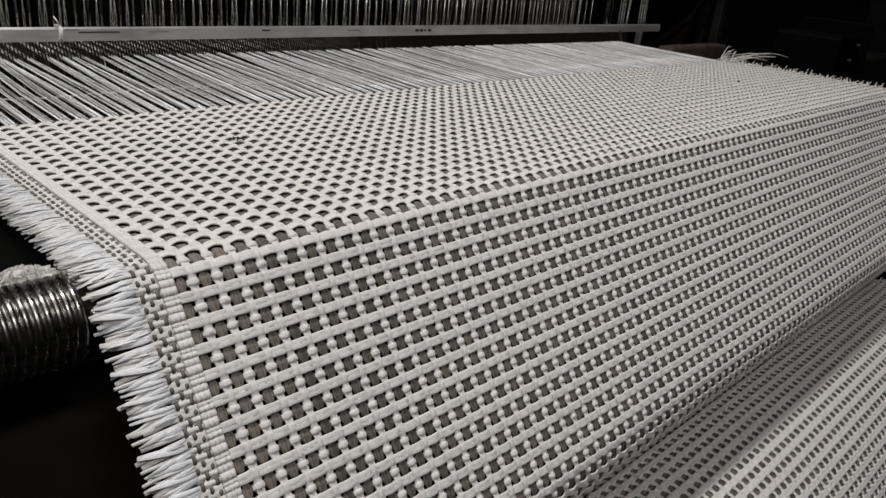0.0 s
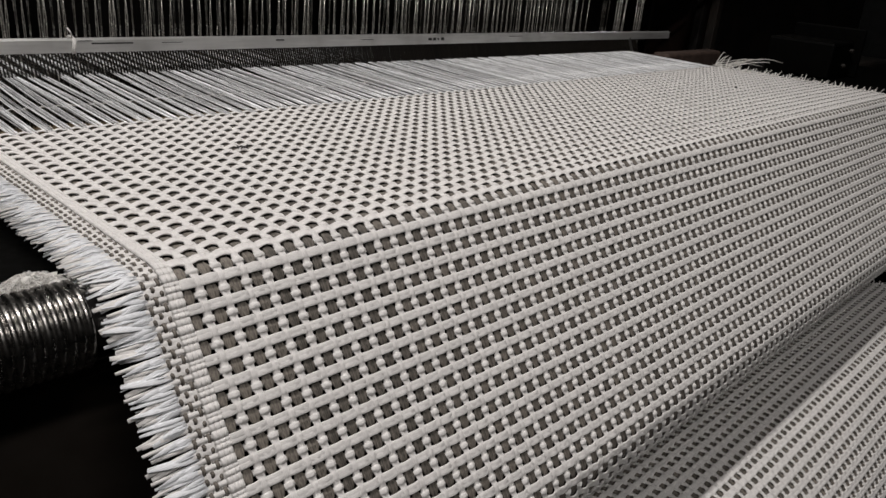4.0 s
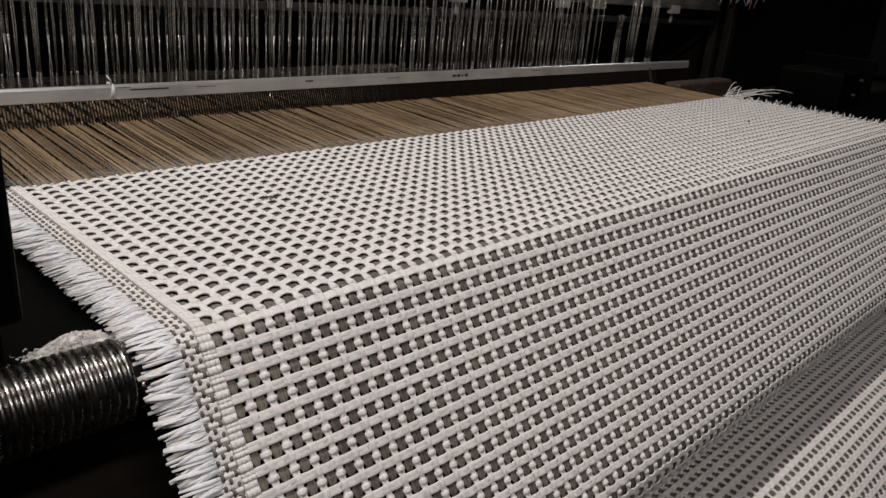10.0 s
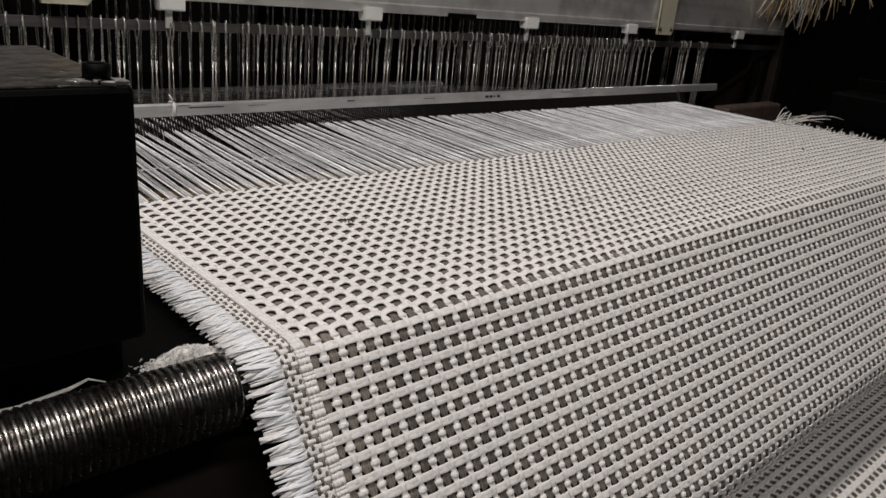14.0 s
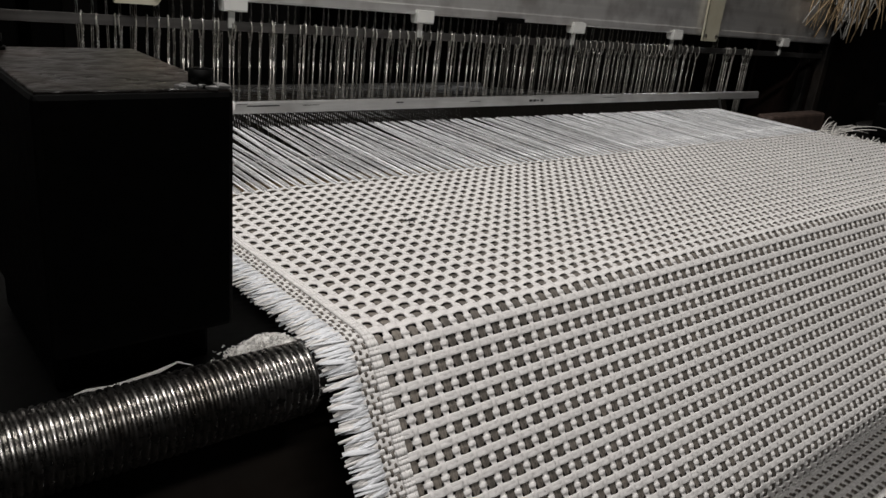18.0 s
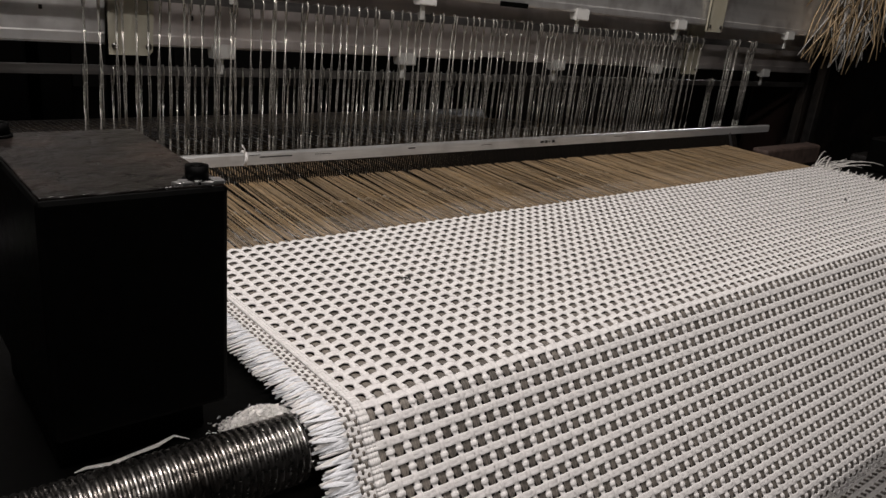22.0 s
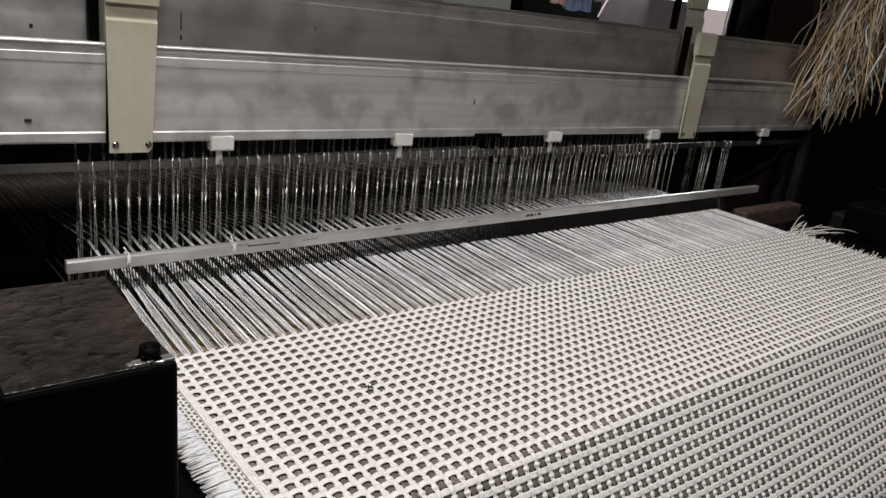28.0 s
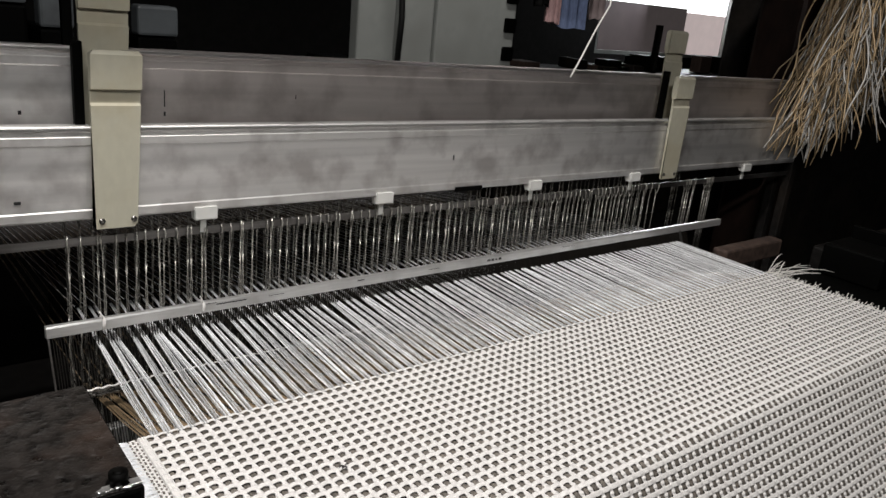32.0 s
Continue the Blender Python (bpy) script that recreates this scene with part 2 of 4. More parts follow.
        for i in range(len(profile) - 1):
            for j in range(sides):
                faces.append((i * sides + j, i * sides + (j + 1) % sides, (i + 1) * sides + (j + 1) % sides, (i + 1) * sides + j))
        faces += [tuple(range(sides - 1, -1, -1)), tuple((len(profile) - 1) * sides + j for j in range(sides))]
        self.add(verts, faces, slot, smooth)

    def prism(self, outline, x0, x1, slot=0, smooth=False):
        """An outline in y and z drawn out along x."""
        n = len(outline)
        verts = [(x0, y, z) for y, z in outline] + [(x1, y, z) for y, z in outline]
        faces = [(i, (i + 1) % n, n + (i + 1) % n, n + i) for i in range(n)] + [tuple(range(n - 1, -1, -1)), tuple(range(n, 2 * n))]
        self.add(verts, faces, slot, smooth)

    def mesh(self, name, mats):
        me = bpy.data.meshes.new(name)
        me.from_pydata(self.v, [], self.f)
        for m in mats if isinstance(mats, (list, tuple)) else [mats]:
            me.materials.append(m)
        me.polygons.foreach_set("material_index", self.m)
        me.polygons.foreach_set("use_smooth", self.s)
        me.update()
        return me


def part(name, geo, mats, parent=None, label=""):
    me = geo if isinstance(geo, bpy.types.Mesh) else geo.mesh(name, mats)
    ob = new(name, me)
    if parent is not None:
        ob.parent = parent
    if label:
        ob["label"] = label
    return ob


def empty(name, m=None):
    ob = new(name)
    ob.empty_display_size = 0.05
    if m is not None:
        ob.matrix_world = m
    return ob


# ---- the plan ----
PITCH = 0.01084          # one white and one brown warp end
ROW = 0.01100            # one full weave repeat along the cloth
COLS = 92
X0 = 0.0053              # the first brown end
FELL = 0.2488
SPEED = 0.000767         # cloth take-up
BEAT, PERIOD = 1.637, 3.600
SLOPE = 0.5865           # the cloth's lean outward below the breast beam
FOLD_R = 0.017
QUARTERS = (0.0, 0.19, 0.38, 0.69, 1.0)


def reed_y(t):
    a = 2 * math.pi * (((t - BEAT) / PERIOD + 0.5) % 1.0 - 0.5)
    if a < 0:
        a -= 0.131 * math.sin(a) ** 2
    return 0.2560 + 0.1823 * ((1 - math.cos(a)) / 2) ** 0.906


def brown_up(t):
    """1 while the brown sheet is raised, 0 while the white one is."""
    u = 0.0
    for centre, sign in ((4.55, 1), (11.66, -1), (18.83, 1), (25.93, -1), (33.05, 1)):
        k = min(1, max(0, (t - centre) / 1.95 + 0.5))
        u += sign * k * k * (3 - 2 * k)
    return u


def white_up(t):
    """The white frame follows the brown one a little later."""
    return 1 - brown_up(t - 0.4)


# the cloth's way: flat to the fold, round the breast roller, down the front, round the take-up roller and back in
TURN_1 = math.pi / 2 - SLOPE
TAN_1 = FOLD_R * math.tan(TURN_1 / 2)
FRONT_END, R2, TURN_2 = 0.152, 0.034, 1.75


def cloth_way(s):
    """Place (y, z) and heading (radians below the horizontal, towards -y) at s metres before the fold's corner; minus s is past it."""
    if s >= TAN_1:
        return s, 0.0, 0.0
    q = TAN_1 - s
    arc = FOLD_R * TURN_1
    if q < arc:
        a = q / FOLD_R
        return TAN_1 - FOLD_R * math.sin(a), -FOLD_R + FOLD_R * math.cos(a), a
    q -= arc
    a = TURN_1
    y, z = TAN_1 - FOLD_R * math.sin(a), -FOLD_R + FOLD_R * math.cos(a)
    run = min(q, FRONT_END)
    y, z = y - run * math.cos(a), z - run * math.sin(a)
    q -= run
    if q <= 0:
        return y, z, a
    turn = min(q / R2, TURN_2)
    cy, cz = y + R2 * math.sin(a), z - R2 * math.cos(a)
    b = a + turn
    y, z = cy - R2 * math.sin(b), cz + R2 * math.cos(b)
    q -= turn * R2
    if q > 0:
        y, z = y - q * math.cos(b), z - q * math.sin(b)
    return y, z, b


# ---- the room ----
CABINET = material("pale_enamel_cabinet", (0.42, 0.44, 0.42), 0.45, grain=(20, 20, 20), contrast=0.08, bump=0.05, stain=(0.25, 0.24, 0.22), stain_scale=5, stain_amount=0.4)
SLATE = material("dim_slate_enamel", (0.13, 0.145, 0.155), 0.4, grain=(20, 20, 20), contrast=0.1, bump=0.05, stain=(0.06, 0.06, 0.065), stain_scale=6, stain_amount=0.6)
ROSE = material("faded_rose_panel", (0.34, 0.27, 0.27), 0.6, grain=(12, 12, 12), contrast=0.15, bump=0.1, stain=(0.2, 0.16, 0.16), stain_scale=3)
BLUE = material("blue_cotton_rag", (0.16, 0.21, 0.36), 0.8, grain=(150, 150, 40), contrast=0.25, bump=0.3)
PINK = material("pink_cotton_rag", (0.52, 0.33, 0.33), 0.8, grain=(150, 150, 40), contrast=0.25, bump=0.3)
RUBBER = material("black_cable", (0.01, 0.01, 0.01), 0.5, contrast=0.2)
# one rose wall in two colours: daylight and shade are painted in
ROSE_GLOW = material("rose_wall_painted_lit", (0.42, 0.33, 0.32), 0.8, grain=(3, 3, 3), contrast=0.25, bump=0.1, stain=(0.25, 0.19, 0.19), stain_scale=1.2)
ROSE_GLOW_DIM = material("rose_wall_painted_shade", (0.10, 0.075, 0.08), 0.8, grain=(3, 3, 3), contrast=0.3, bump=0.1, stain=(0.06, 0.045, 0.05), stain_scale=1.6)
# both copies glow in place of light falling on them
for m, strength in ((ROSE_GLOW, 0.30), (ROSE_GLOW_DIM, 0.03)):
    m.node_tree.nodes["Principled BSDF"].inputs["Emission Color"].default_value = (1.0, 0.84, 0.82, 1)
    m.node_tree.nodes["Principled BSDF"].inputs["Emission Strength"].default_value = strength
DAY = bpy.data.materials.new("daylight_outside")
DAY.use_nodes = True
DAY.node_tree.nodes["Principled BSDF"].inputs["Emission Color"].default_value = (0.95, 0.97, 1.0, 1)
DAY.node_tree.nodes["Principled BSDF"].inputs["Emission Strength"].default_value = 2.2


def room():
    g = Geo()
    g.box(-5, -5, -0.95, 13, 7, -0.9)
    tagged(part("floor", g, CONCRETE), "concrete workshop floor with the hall's shade in its dark colour", "floor", kind="structure")
    wx0, wx1, wz0, wz1 = 8.10, 11.25, -0.12, 2.0
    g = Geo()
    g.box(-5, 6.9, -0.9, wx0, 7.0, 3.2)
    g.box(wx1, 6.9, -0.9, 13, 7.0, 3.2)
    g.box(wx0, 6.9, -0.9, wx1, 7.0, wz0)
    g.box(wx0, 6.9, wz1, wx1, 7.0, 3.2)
    tagged(part("wall_north", g, PLASTER), "plaster workshop wall with the hall's shade in its dark colour", "wall", kind="structure")
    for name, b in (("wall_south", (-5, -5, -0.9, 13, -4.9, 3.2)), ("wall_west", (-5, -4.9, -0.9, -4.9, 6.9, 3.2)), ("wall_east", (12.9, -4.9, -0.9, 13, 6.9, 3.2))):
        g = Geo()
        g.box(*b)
        tagged(part(name, g, PLASTER), "plaster workshop wall with the hall's shade in its dark colour", "wall", kind="structure")
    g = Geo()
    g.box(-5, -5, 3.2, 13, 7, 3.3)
    tagged(part("ceiling", g, PLASTER), "workshop ceiling with the hall's shade in its dark colour", "ceiling", kind="structure")
    win = tagged(empty("window_1", pose(wx0, 6.93, wz0)), "bright workshop window with grey frame", "window", kind="structure")
    w, h = wx1 - wx0, wz1 - wz0
    for b in ((0, -0.02, 0, w, 0.03, 0.05), (0, -0.02, h - 0.05, w, 0.03, h), (0, -0.02, 0.05, 0.05, 0.03, h - 0.05), (w - 0.05, -0.02, 0.05, w, 0.03, h - 0.05)):
        g = Geo()
        g.box(*b)
        part("window_frame", g, CABINET, win)
    g = Geo()
    g.box(wx0 - 0.6, 7.3, -0.6, wx1 + 0.6, 7.32, wz1 + 0.6)
    tagged(part("backdrop", g, DAY), "bright daylight outside the window", "backdrop", kind="structure")
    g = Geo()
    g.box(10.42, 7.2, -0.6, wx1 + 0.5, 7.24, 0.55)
    tagged(part("backdrop_wall", g, ROSE_GLOW), "rose wall outside the window, daylight painted in as a glow", "backdrop", kind="structure")
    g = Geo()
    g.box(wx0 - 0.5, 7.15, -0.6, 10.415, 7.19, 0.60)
    tagged(part("backdrop_wall", g, ROSE_GLOW_DIM), "rose wall outside the window, shade painted in with a faint glow", "backdrop", kind="structure")


room()


def neighbour_machine():
    """The next machine of the hall, seen over the heald frames."""
    root = tagged(empty("machine_cabinet", pose(1.39, 2.2, -0.9)), "pale enamelled machine cabinet of the next loom", "machine")
    for x0, x1 in ((0, 0.17), (0.185, 0.355), (0.37, 0.80)):
        g = Geo()
        g.box(x0, 0, 1.02, x1, 0.06, 1.62, 0, 0.008)
        part("panel", g, CABINET, root)
        # black base in place of the darkness below the panel
        g = Geo()
        g.box(x0, 0.01, 0, x1, 0.4, 1.017, 0, 0.008)
        part("plinth", g, BLACK, root)
    g = Geo()
    g.tube([(0.172, -0.02, 1.7), (0.165, -0.03, 1.4), (0.178, -0.03, 1.2), (0.17, -0.02, 0.9)], 0.012, 8)
    part("cable", g, RUBBER, root, "thick black cable")
    for i in range(5):
        g = Geo()
        g.box(0.735, -0.012, 1.05 + i * 0.12, 0.80, 0.004, 1.11 + i * 0.12, 0, 0.006)
        part("vent", g, BLACK, root)
    root = tagged(empty("machine_cabinet", pose(0.02, 2.25, -0.9)), "dim blue-grey cabinet behind the heald frames", "machine")
    for x0, x1, z0, z1 in ((0, 0.272, 1.155, 1.30), (0.302, 0.398, 1.09, 1.24), (0.585, 0.715, 1.08, 1.175)):
        g = Geo()
        g.box(x0, 0, z0, x1, 0.08, z1, 0, 0.01)
        part("panel", g, SLATE, root)
        g = Geo()
        g.box(x0, 0.01, 0, x1, 0.35, z0 - 0.003, 0, 0.01)
        part("plinth", g, BLACK, root)
    root = tagged(empty("rag_line", pose(2.62, 2.55, 0.72)), "blue and pink cotton rags hanging on a cord", "rags")
    g = Geo()
    g.cyl((-0.1, 0, 0), (0.75, 0, 0), 0.004, 8)
    part("cord", g, DARK, root)
    for x in (-0.1, 0.75):
        g = Geo()
        g.cyl((x, 0, 0.0), (x, 0, 2.48), 0.004, 8)
        part("hanger", g, DARK, root)
    rnd = random.Random(77)
    for x, w, drop, mat in ((0.02, 0.10, 0.32, BLACK), (0.12, 0.07, 0.40, PINK), (0.21, 0.17, 0.42, BLUE), (0.41, 0.12, 0.36, ROSE)):
        g = Geo()
        n, m = 9, 7
        verts = [(x + w * i / n, 0.02 * math.sin(i * 1.7 + x * 9) * (0.3 + j / m), -drop * j / m + rnd.uniform(-0.01, 0.01)) for j in range(m + 1) for i in range(n + 1)]
        verts += [(p[0], p[1] + 0.006, p[2]) for p in verts]
        k = (n + 1) * (m + 1)
        faces = [(j * (n + 1) + i, j * (n + 1) + i + 1, (j + 1) * (n + 1) + i + 1, (j + 1) * (n + 1) + i) for j in range(m) for i in range(n)]
        faces += [tuple(v + k for v in reversed(f)) for f in faces]
        rim = list(range(n + 1)) + [(j + 1) * (n + 1) + n for j in range(m)] + [m * (n + 1) + n - 1 - i for i in range(n)] + [(m - 1 - j) * (n + 1) for j in range(m - 1)]
        faces += [(rim[i], rim[(i + 1) % len(rim)], rim[(i + 1) % len(rim)] + k, rim[i] + k) for i in range(len(rim))]
        g.add(verts, faces)
        part("rag", g, mat, root)
    root = tagged(empty("machine_bed", pose(2.25, 2.75, -0.9)), "dark oily machine bed of the next loom", "machine")
    g = Geo()
    g.box(0, 0, 0, 3.3, 0.35, 0.96, 0, 0.01)
    part("body", g, DARK, root)
    rnd = random.Random(78)
    for i in range(26):
        x, w, h = rnd.uniform(0.02, 3.1), rnd.uniform(0.03, 0.14), rnd.uniform(0.02, 0.12)
        g = Geo()
        g.box(x, 0.02 + rnd.uniform(0, 0.06), 0.962, x + w, rnd.uniform(0.15, 0.3), 0.962 + h, 0, 0.006)
        part("fitting", g, rnd.choice((DARK, BLACK, RUST)), root)


neighbour_machine()


# ---- the woven cloth ----
def arch(x):
    return math.tanh(2.2 * x) / math.tanh(2.2)


def warp_height(u):
    """Height of the white ends at u (0 to 1 along one repeat); the brown ends lie opposite."""
    cut = QUARTERS[2]
    return arch(math.sin(math.pi * u / cut)) if u < cut else -arch(math.sin(math.pi * (u - cut) / (1 - cut)))


def pick_mesh(q, rnd):
    """One weft pick over the whole width with the short pieces of warp that cross it."""
    g = Geo()
    u0, u1 = QUARTERS[q], QUARTERS[q + 1]
    length = (u1 - u0) * ROW
    white_over = q < 2
    sides, steps = 6, 8
    base = -0.0135
    # the weft: laid flat and close where it covers the brown ends, one round knob where it crosses the white ones
    half = length * 0.60 if white_over else 0.00150
    gather = 0.0 if white_over else (0.00145 if q == 2 else -0.00145)
    path, rad = [], []
    left_end = base - rnd.uniform(0.014, 0.019)
    tip = rnd.gauss(0, 0.0016)
    for i in range(5):
        k = i / 4
        path.append((left_end + (base - left_end) * k, tip * (1 - k) ** 1.5, -0.0014 * (1 - k) ** 2 + rnd.uniform(-0.0003, 0.0003)))
        rad.append(0.0012 * (0.62 + 0.38 * k))
    for i in range(1, 5):
        path.append((base + 0.0036 * i, 0, 0.0002 * (-1) ** i))
        rad.append(0.0012)
    for i in range(COLS * steps + 1):
        x = X0 + PITCH * (i / steps)
        c = math.cos(2 * math.pi * i / steps)
        if white_over:
            path.append((x, rnd.uniform(-1, 1) * 0.00004, 0.0003 + 0.0007 * c + rnd.uniform(-1, 1) * 0.00004))
            rad.append(half * (1 + 0.03 * rnd.uniform(-1, 1)))
        else:
            path.append((x, gather + rnd.uniform(-1, 1) * 0.00012, -0.0015 * c - 0.00158 + rnd.uniform(-1, 1) * 0.00010))
            rad.append(half * (1 + 0.05 * rnd.uniform(-1, 1)) * (0.78 - 0.24 * c))
    end = X0 + COLS * PITCH
    reach = rnd.uniform(0.004, 0.014)
    for i in range(1, 4):
        path.append((end + reach * i / 3, rnd.uniform(-0.001, 0.001), 0.0035 * (i / 3) ** 2 * rnd.uniform(-0.3, 1.4)))
        rad.append(0.0012 * (1 - 0.2 * i / 3))
    g.tube(path, rad, 7, 0, flat=0.50 if white_over else 0.72, ribbon=("tape_front" if q == 0 else "tape_back") if white_over else "")
    # loose flat strands in the left fringe, drawn into a clump
    lean = rnd.gauss(0.0012 if q % 2 == 0 else -0.0016, 0.0006)
    for wide in (True, True, False):
        e = base - rnd.uniform(0.0125, 0.0185)
        dy = lean + rnd.gauss(0, 0.0006)
        y0 = rnd.uniform(-0.0012, 0.0012)
        r = rnd.uniform(0.0008, 0.0015) if wide else 0.0004
        droop = rnd.uniform(-0.0040, 0.0002)
        g.tube([(base + 0.0014, y0, 0.0003), (base - 0.004, y0 * 0.8 + dy * 0.2, rnd.uniform(0.0002, 0.0014)), (base * 0.4 + e * 0.6, y0 * 0.6 + dy * 0.6, droop * 0.3 + rnd.uniform(-0.0002, 0.0008)), (e, y0 * 0.5 + dy, droop)],
               [r * 0.7, r * 1.1, r, r * rnd.uniform(0.25, 0.8)], 4, 3, flat=0.22 if wide else 0.8, up=(0, rnd.uniform(-0.5, 0.5), 1), ribbon="full" if wide else "")
    # the warp pieces
    n = 3
    us = [u0 + (u1 - u0) * (-0.06 + 1.12 * i / n) for i in range(n + 1)]
    hs = [warp_height(u % 1.0) for u in us]
    cut = QUARTERS[2]
    full = [abs(math.sin(math.pi * (u % 1.0) / cut)) if u % 1.0 < cut else abs(math.sin(math.pi * (u % 1.0 - cut) / (1 - cut))) for u in us]
    ys = [(u - (u0 + u1) / 2) * ROW for u in us]
    for c in range(COLS):
        jx = rnd.uniform(-0.00016, 0.00016)
        x = X0 + c * PITCH + jx
        r = 0.00290 if c else 0.0023
        g.tube([(x, y, -0.0016 * h - 0.0004 if h > 0 else 0.0001 * h - 0.0004) for y, h in zip(ys, hs)], [r * (0.50 + 0.52 * f) * rnd.uniform(0.96, 1.04) for f in full], sides, 2, flat=0.17, caps=False, ribbon="flat")
        x = X0 + (c + 0.5) * PITCH + jx
        g.tube([(x, y, -0.0002 + (0.0001 if h > 0 else 0.0006) * h) for y, h in zip(ys, hs)], [(0.0025 if h > 0.4 else 0.00175 + 0.0005 * f) * rnd.uniform(0.95, 1.05) for h, f in zip(hs, full)], sides, 1, flat=0.32, caps=False, ribbon="soft" if white_over else "full")
    # the close-set selvedge ends
    for j, x in enumerate((-0.0118, -0.0087, -0.0056)):
        up = (q + j) % 2 == 0
        w = 0.0011 if up else -0.0009
        g.tube([(x, ys[0], w * 0.2), (x, 0, w), (x, ys[-1], w * 0.2)], 0.00085 if up else 0.00165, sides, 2 if up else 1, flat=0.5)
    for x, r in ((-0.0030, 0.0014), (-0.0008, 0.0014), (0.0013, 0.0012)):
        w = 0.0012 if q % 2 else 0.00135
        g.tube([(x, ys[0], w * 0.7), (x, 0, w), (x, ys[-1], w * 0.7)], r, sides, 1, flat=0.6)
    for x in (end + 0.0012, end + 0.0036):
        g.tube([(x, ys[0], 0.0006), (x, 0, 0.0013), (x, ys[-1], 0.0006)], 0.0011, sides, 1, flat=0.6)
    return g.mesh("weft_pick", [WEFT_WHITE, WARP_WHITE, WARP_BROWN, FRINGE])


def pick_place(n):
    """Where pick n lies along the cloth, counted from the fold at the start of the clip."""
    return (n // 4) * ROW + ROW * (QUARTERS[n % 4] + QUARTERS[n % 4 + 1]) / 2


FIRST = 400                                   # the pick beaten up at BEAT
OFFSET = FELL + SPEED * BEAT - ROW * (FIRST // 4 + QUARTERS[1])
INSERT_Y, INSERT_Z = 0.372, -0.012


def cloth():
    rnd = random.Random(5)
    meshes = {(q, k): pick_mesh(q, rnd) for q in range(4) for k in range(5)}
    root = tagged(empty("woven_cloth"), "white and brown open basket-weave cloth with fringed selvedge", "cloth")
    picks = []
    n = FIRST + 9
    while True:
        s = pick_place(n) + OFFSET
        if s < -0.262:
            break
        picks.append((n, s, part("weft_pick", meshes[n % 4, rnd.randrange(5)], None, root)))
        n -= 1
    g = Geo()
    for x, y, size, turn in ((0.1252, 0.0, 0.0024, 0.6), (0.1266, -0.0012, 0.0020, 2.0), (0.1228, 0.0022, 0.0016, 1.2), (0.1295, 0.0016, 0.0014, -0.4), (0.1246, 0.0010, 0.0022, 2.7)):
        dx, dy = size * math.cos(turn), size * math.sin(turn)
        g.tube([(x - dx, y - dy, 0.0008), (x, y, 0.0020), (x + dx * 0.7, y + dy * 0.9, 0.0012)], [0.0003, 0.0008, 0.0003], 5, 0)
    speck = part("oily_lint_speck", g, INK, root, "black oily speck of lint")
    g = Geo()
    bm = bmesh.new()
    bmesh.ops.create_icosphere(bm, subdivisions=1, radius=0.0022)
    g.take(bm, 0)
    speck_far = part("oily_lint_speck", g, INK, root, "black oily speck of lint")
    return meshes, picks, speck, speck_far


PICK_MESHES, PICKS, SPECK, SPECK_FAR = cloth()


def cloth_roll():
    """The batch of finished cloth below the take-up roller."""
    rnd = random.Random(8)
    radius, cy, cz = 0.12, -0.080, -0.370
    root = tagged(empty("cloth_roll", pose(0, cy, cz)), "rolled batch of white and brown basket-weave cloth", "cloth roll")
    g = Geo()
    g.cyl((-0.022, 0, 0), (1.0, 0, 0), radius - 0.003, 96)
    part("rolled_cloth", g, WARP_BROWN, root)
    g = Geo()
    g.cyl((-0.25, 0, 0), (1.25, 0, 0), 0.02, 24)
    part("core_bar", g, DARK, root)
    n = 0
    while True:
        a = pick_place(n) / radius
        if a > math.radians(150):
            break
        w = a - math.radians(70)
        o = part("weft_pick", PICK_MESHES[n % 4, rnd.randrange(5)], None, root)
        o.matrix_basis = pose(0, radius * math.sin(-w), radius * math.cos(w), math.degrees(w))
        n += 1
    return root


ROLL = cloth_roll()


# ---- rollers and frame ----
def breast_roller():
    root = tagged(empty("breast_roller", pose(0, 0.0080, -0.0172)), "ribbed dark steel breast roller under the cloth", "roller")
    g = Geo()
    prof, x, r = [], 0.0, 0.0180
    while x < 0.42:
        prof += [(x, r - 0.0016), (x + 0.0004, r - 0.0005), (x + 0.0012, r), (x + 0.0022, r), (x + 0.0030, r - 0.0005), (x + 0.0034, r - 0.0016)]
        x += 0.0036
    g.lathe(prof, (-0.4545, 0, 0), (1, 0, 0), 48)
    part("ribbed_sleeve", g, STEEL, root, "ribbed worn steel sleeve")
    g = Geo()
    g.cyl((-0.043, 0, 0), (1.12, 0, 0), 0.0112, 32)
    part("roller_core", g, DARK, root)
    g = Geo()
    g.cyl((-0.040, -0.004, 0.003), (-0.026, -0.010, 0.004), 0.0022, 8)
    g.cyl((-0.030, -0.009, 0.004), (-0.027, -0.010, 0.004), 0.0030, 8)
    part("lock_screw", g, STEEL, root, "small bright lock screw")
    return root


ROLLER = breast_roller()


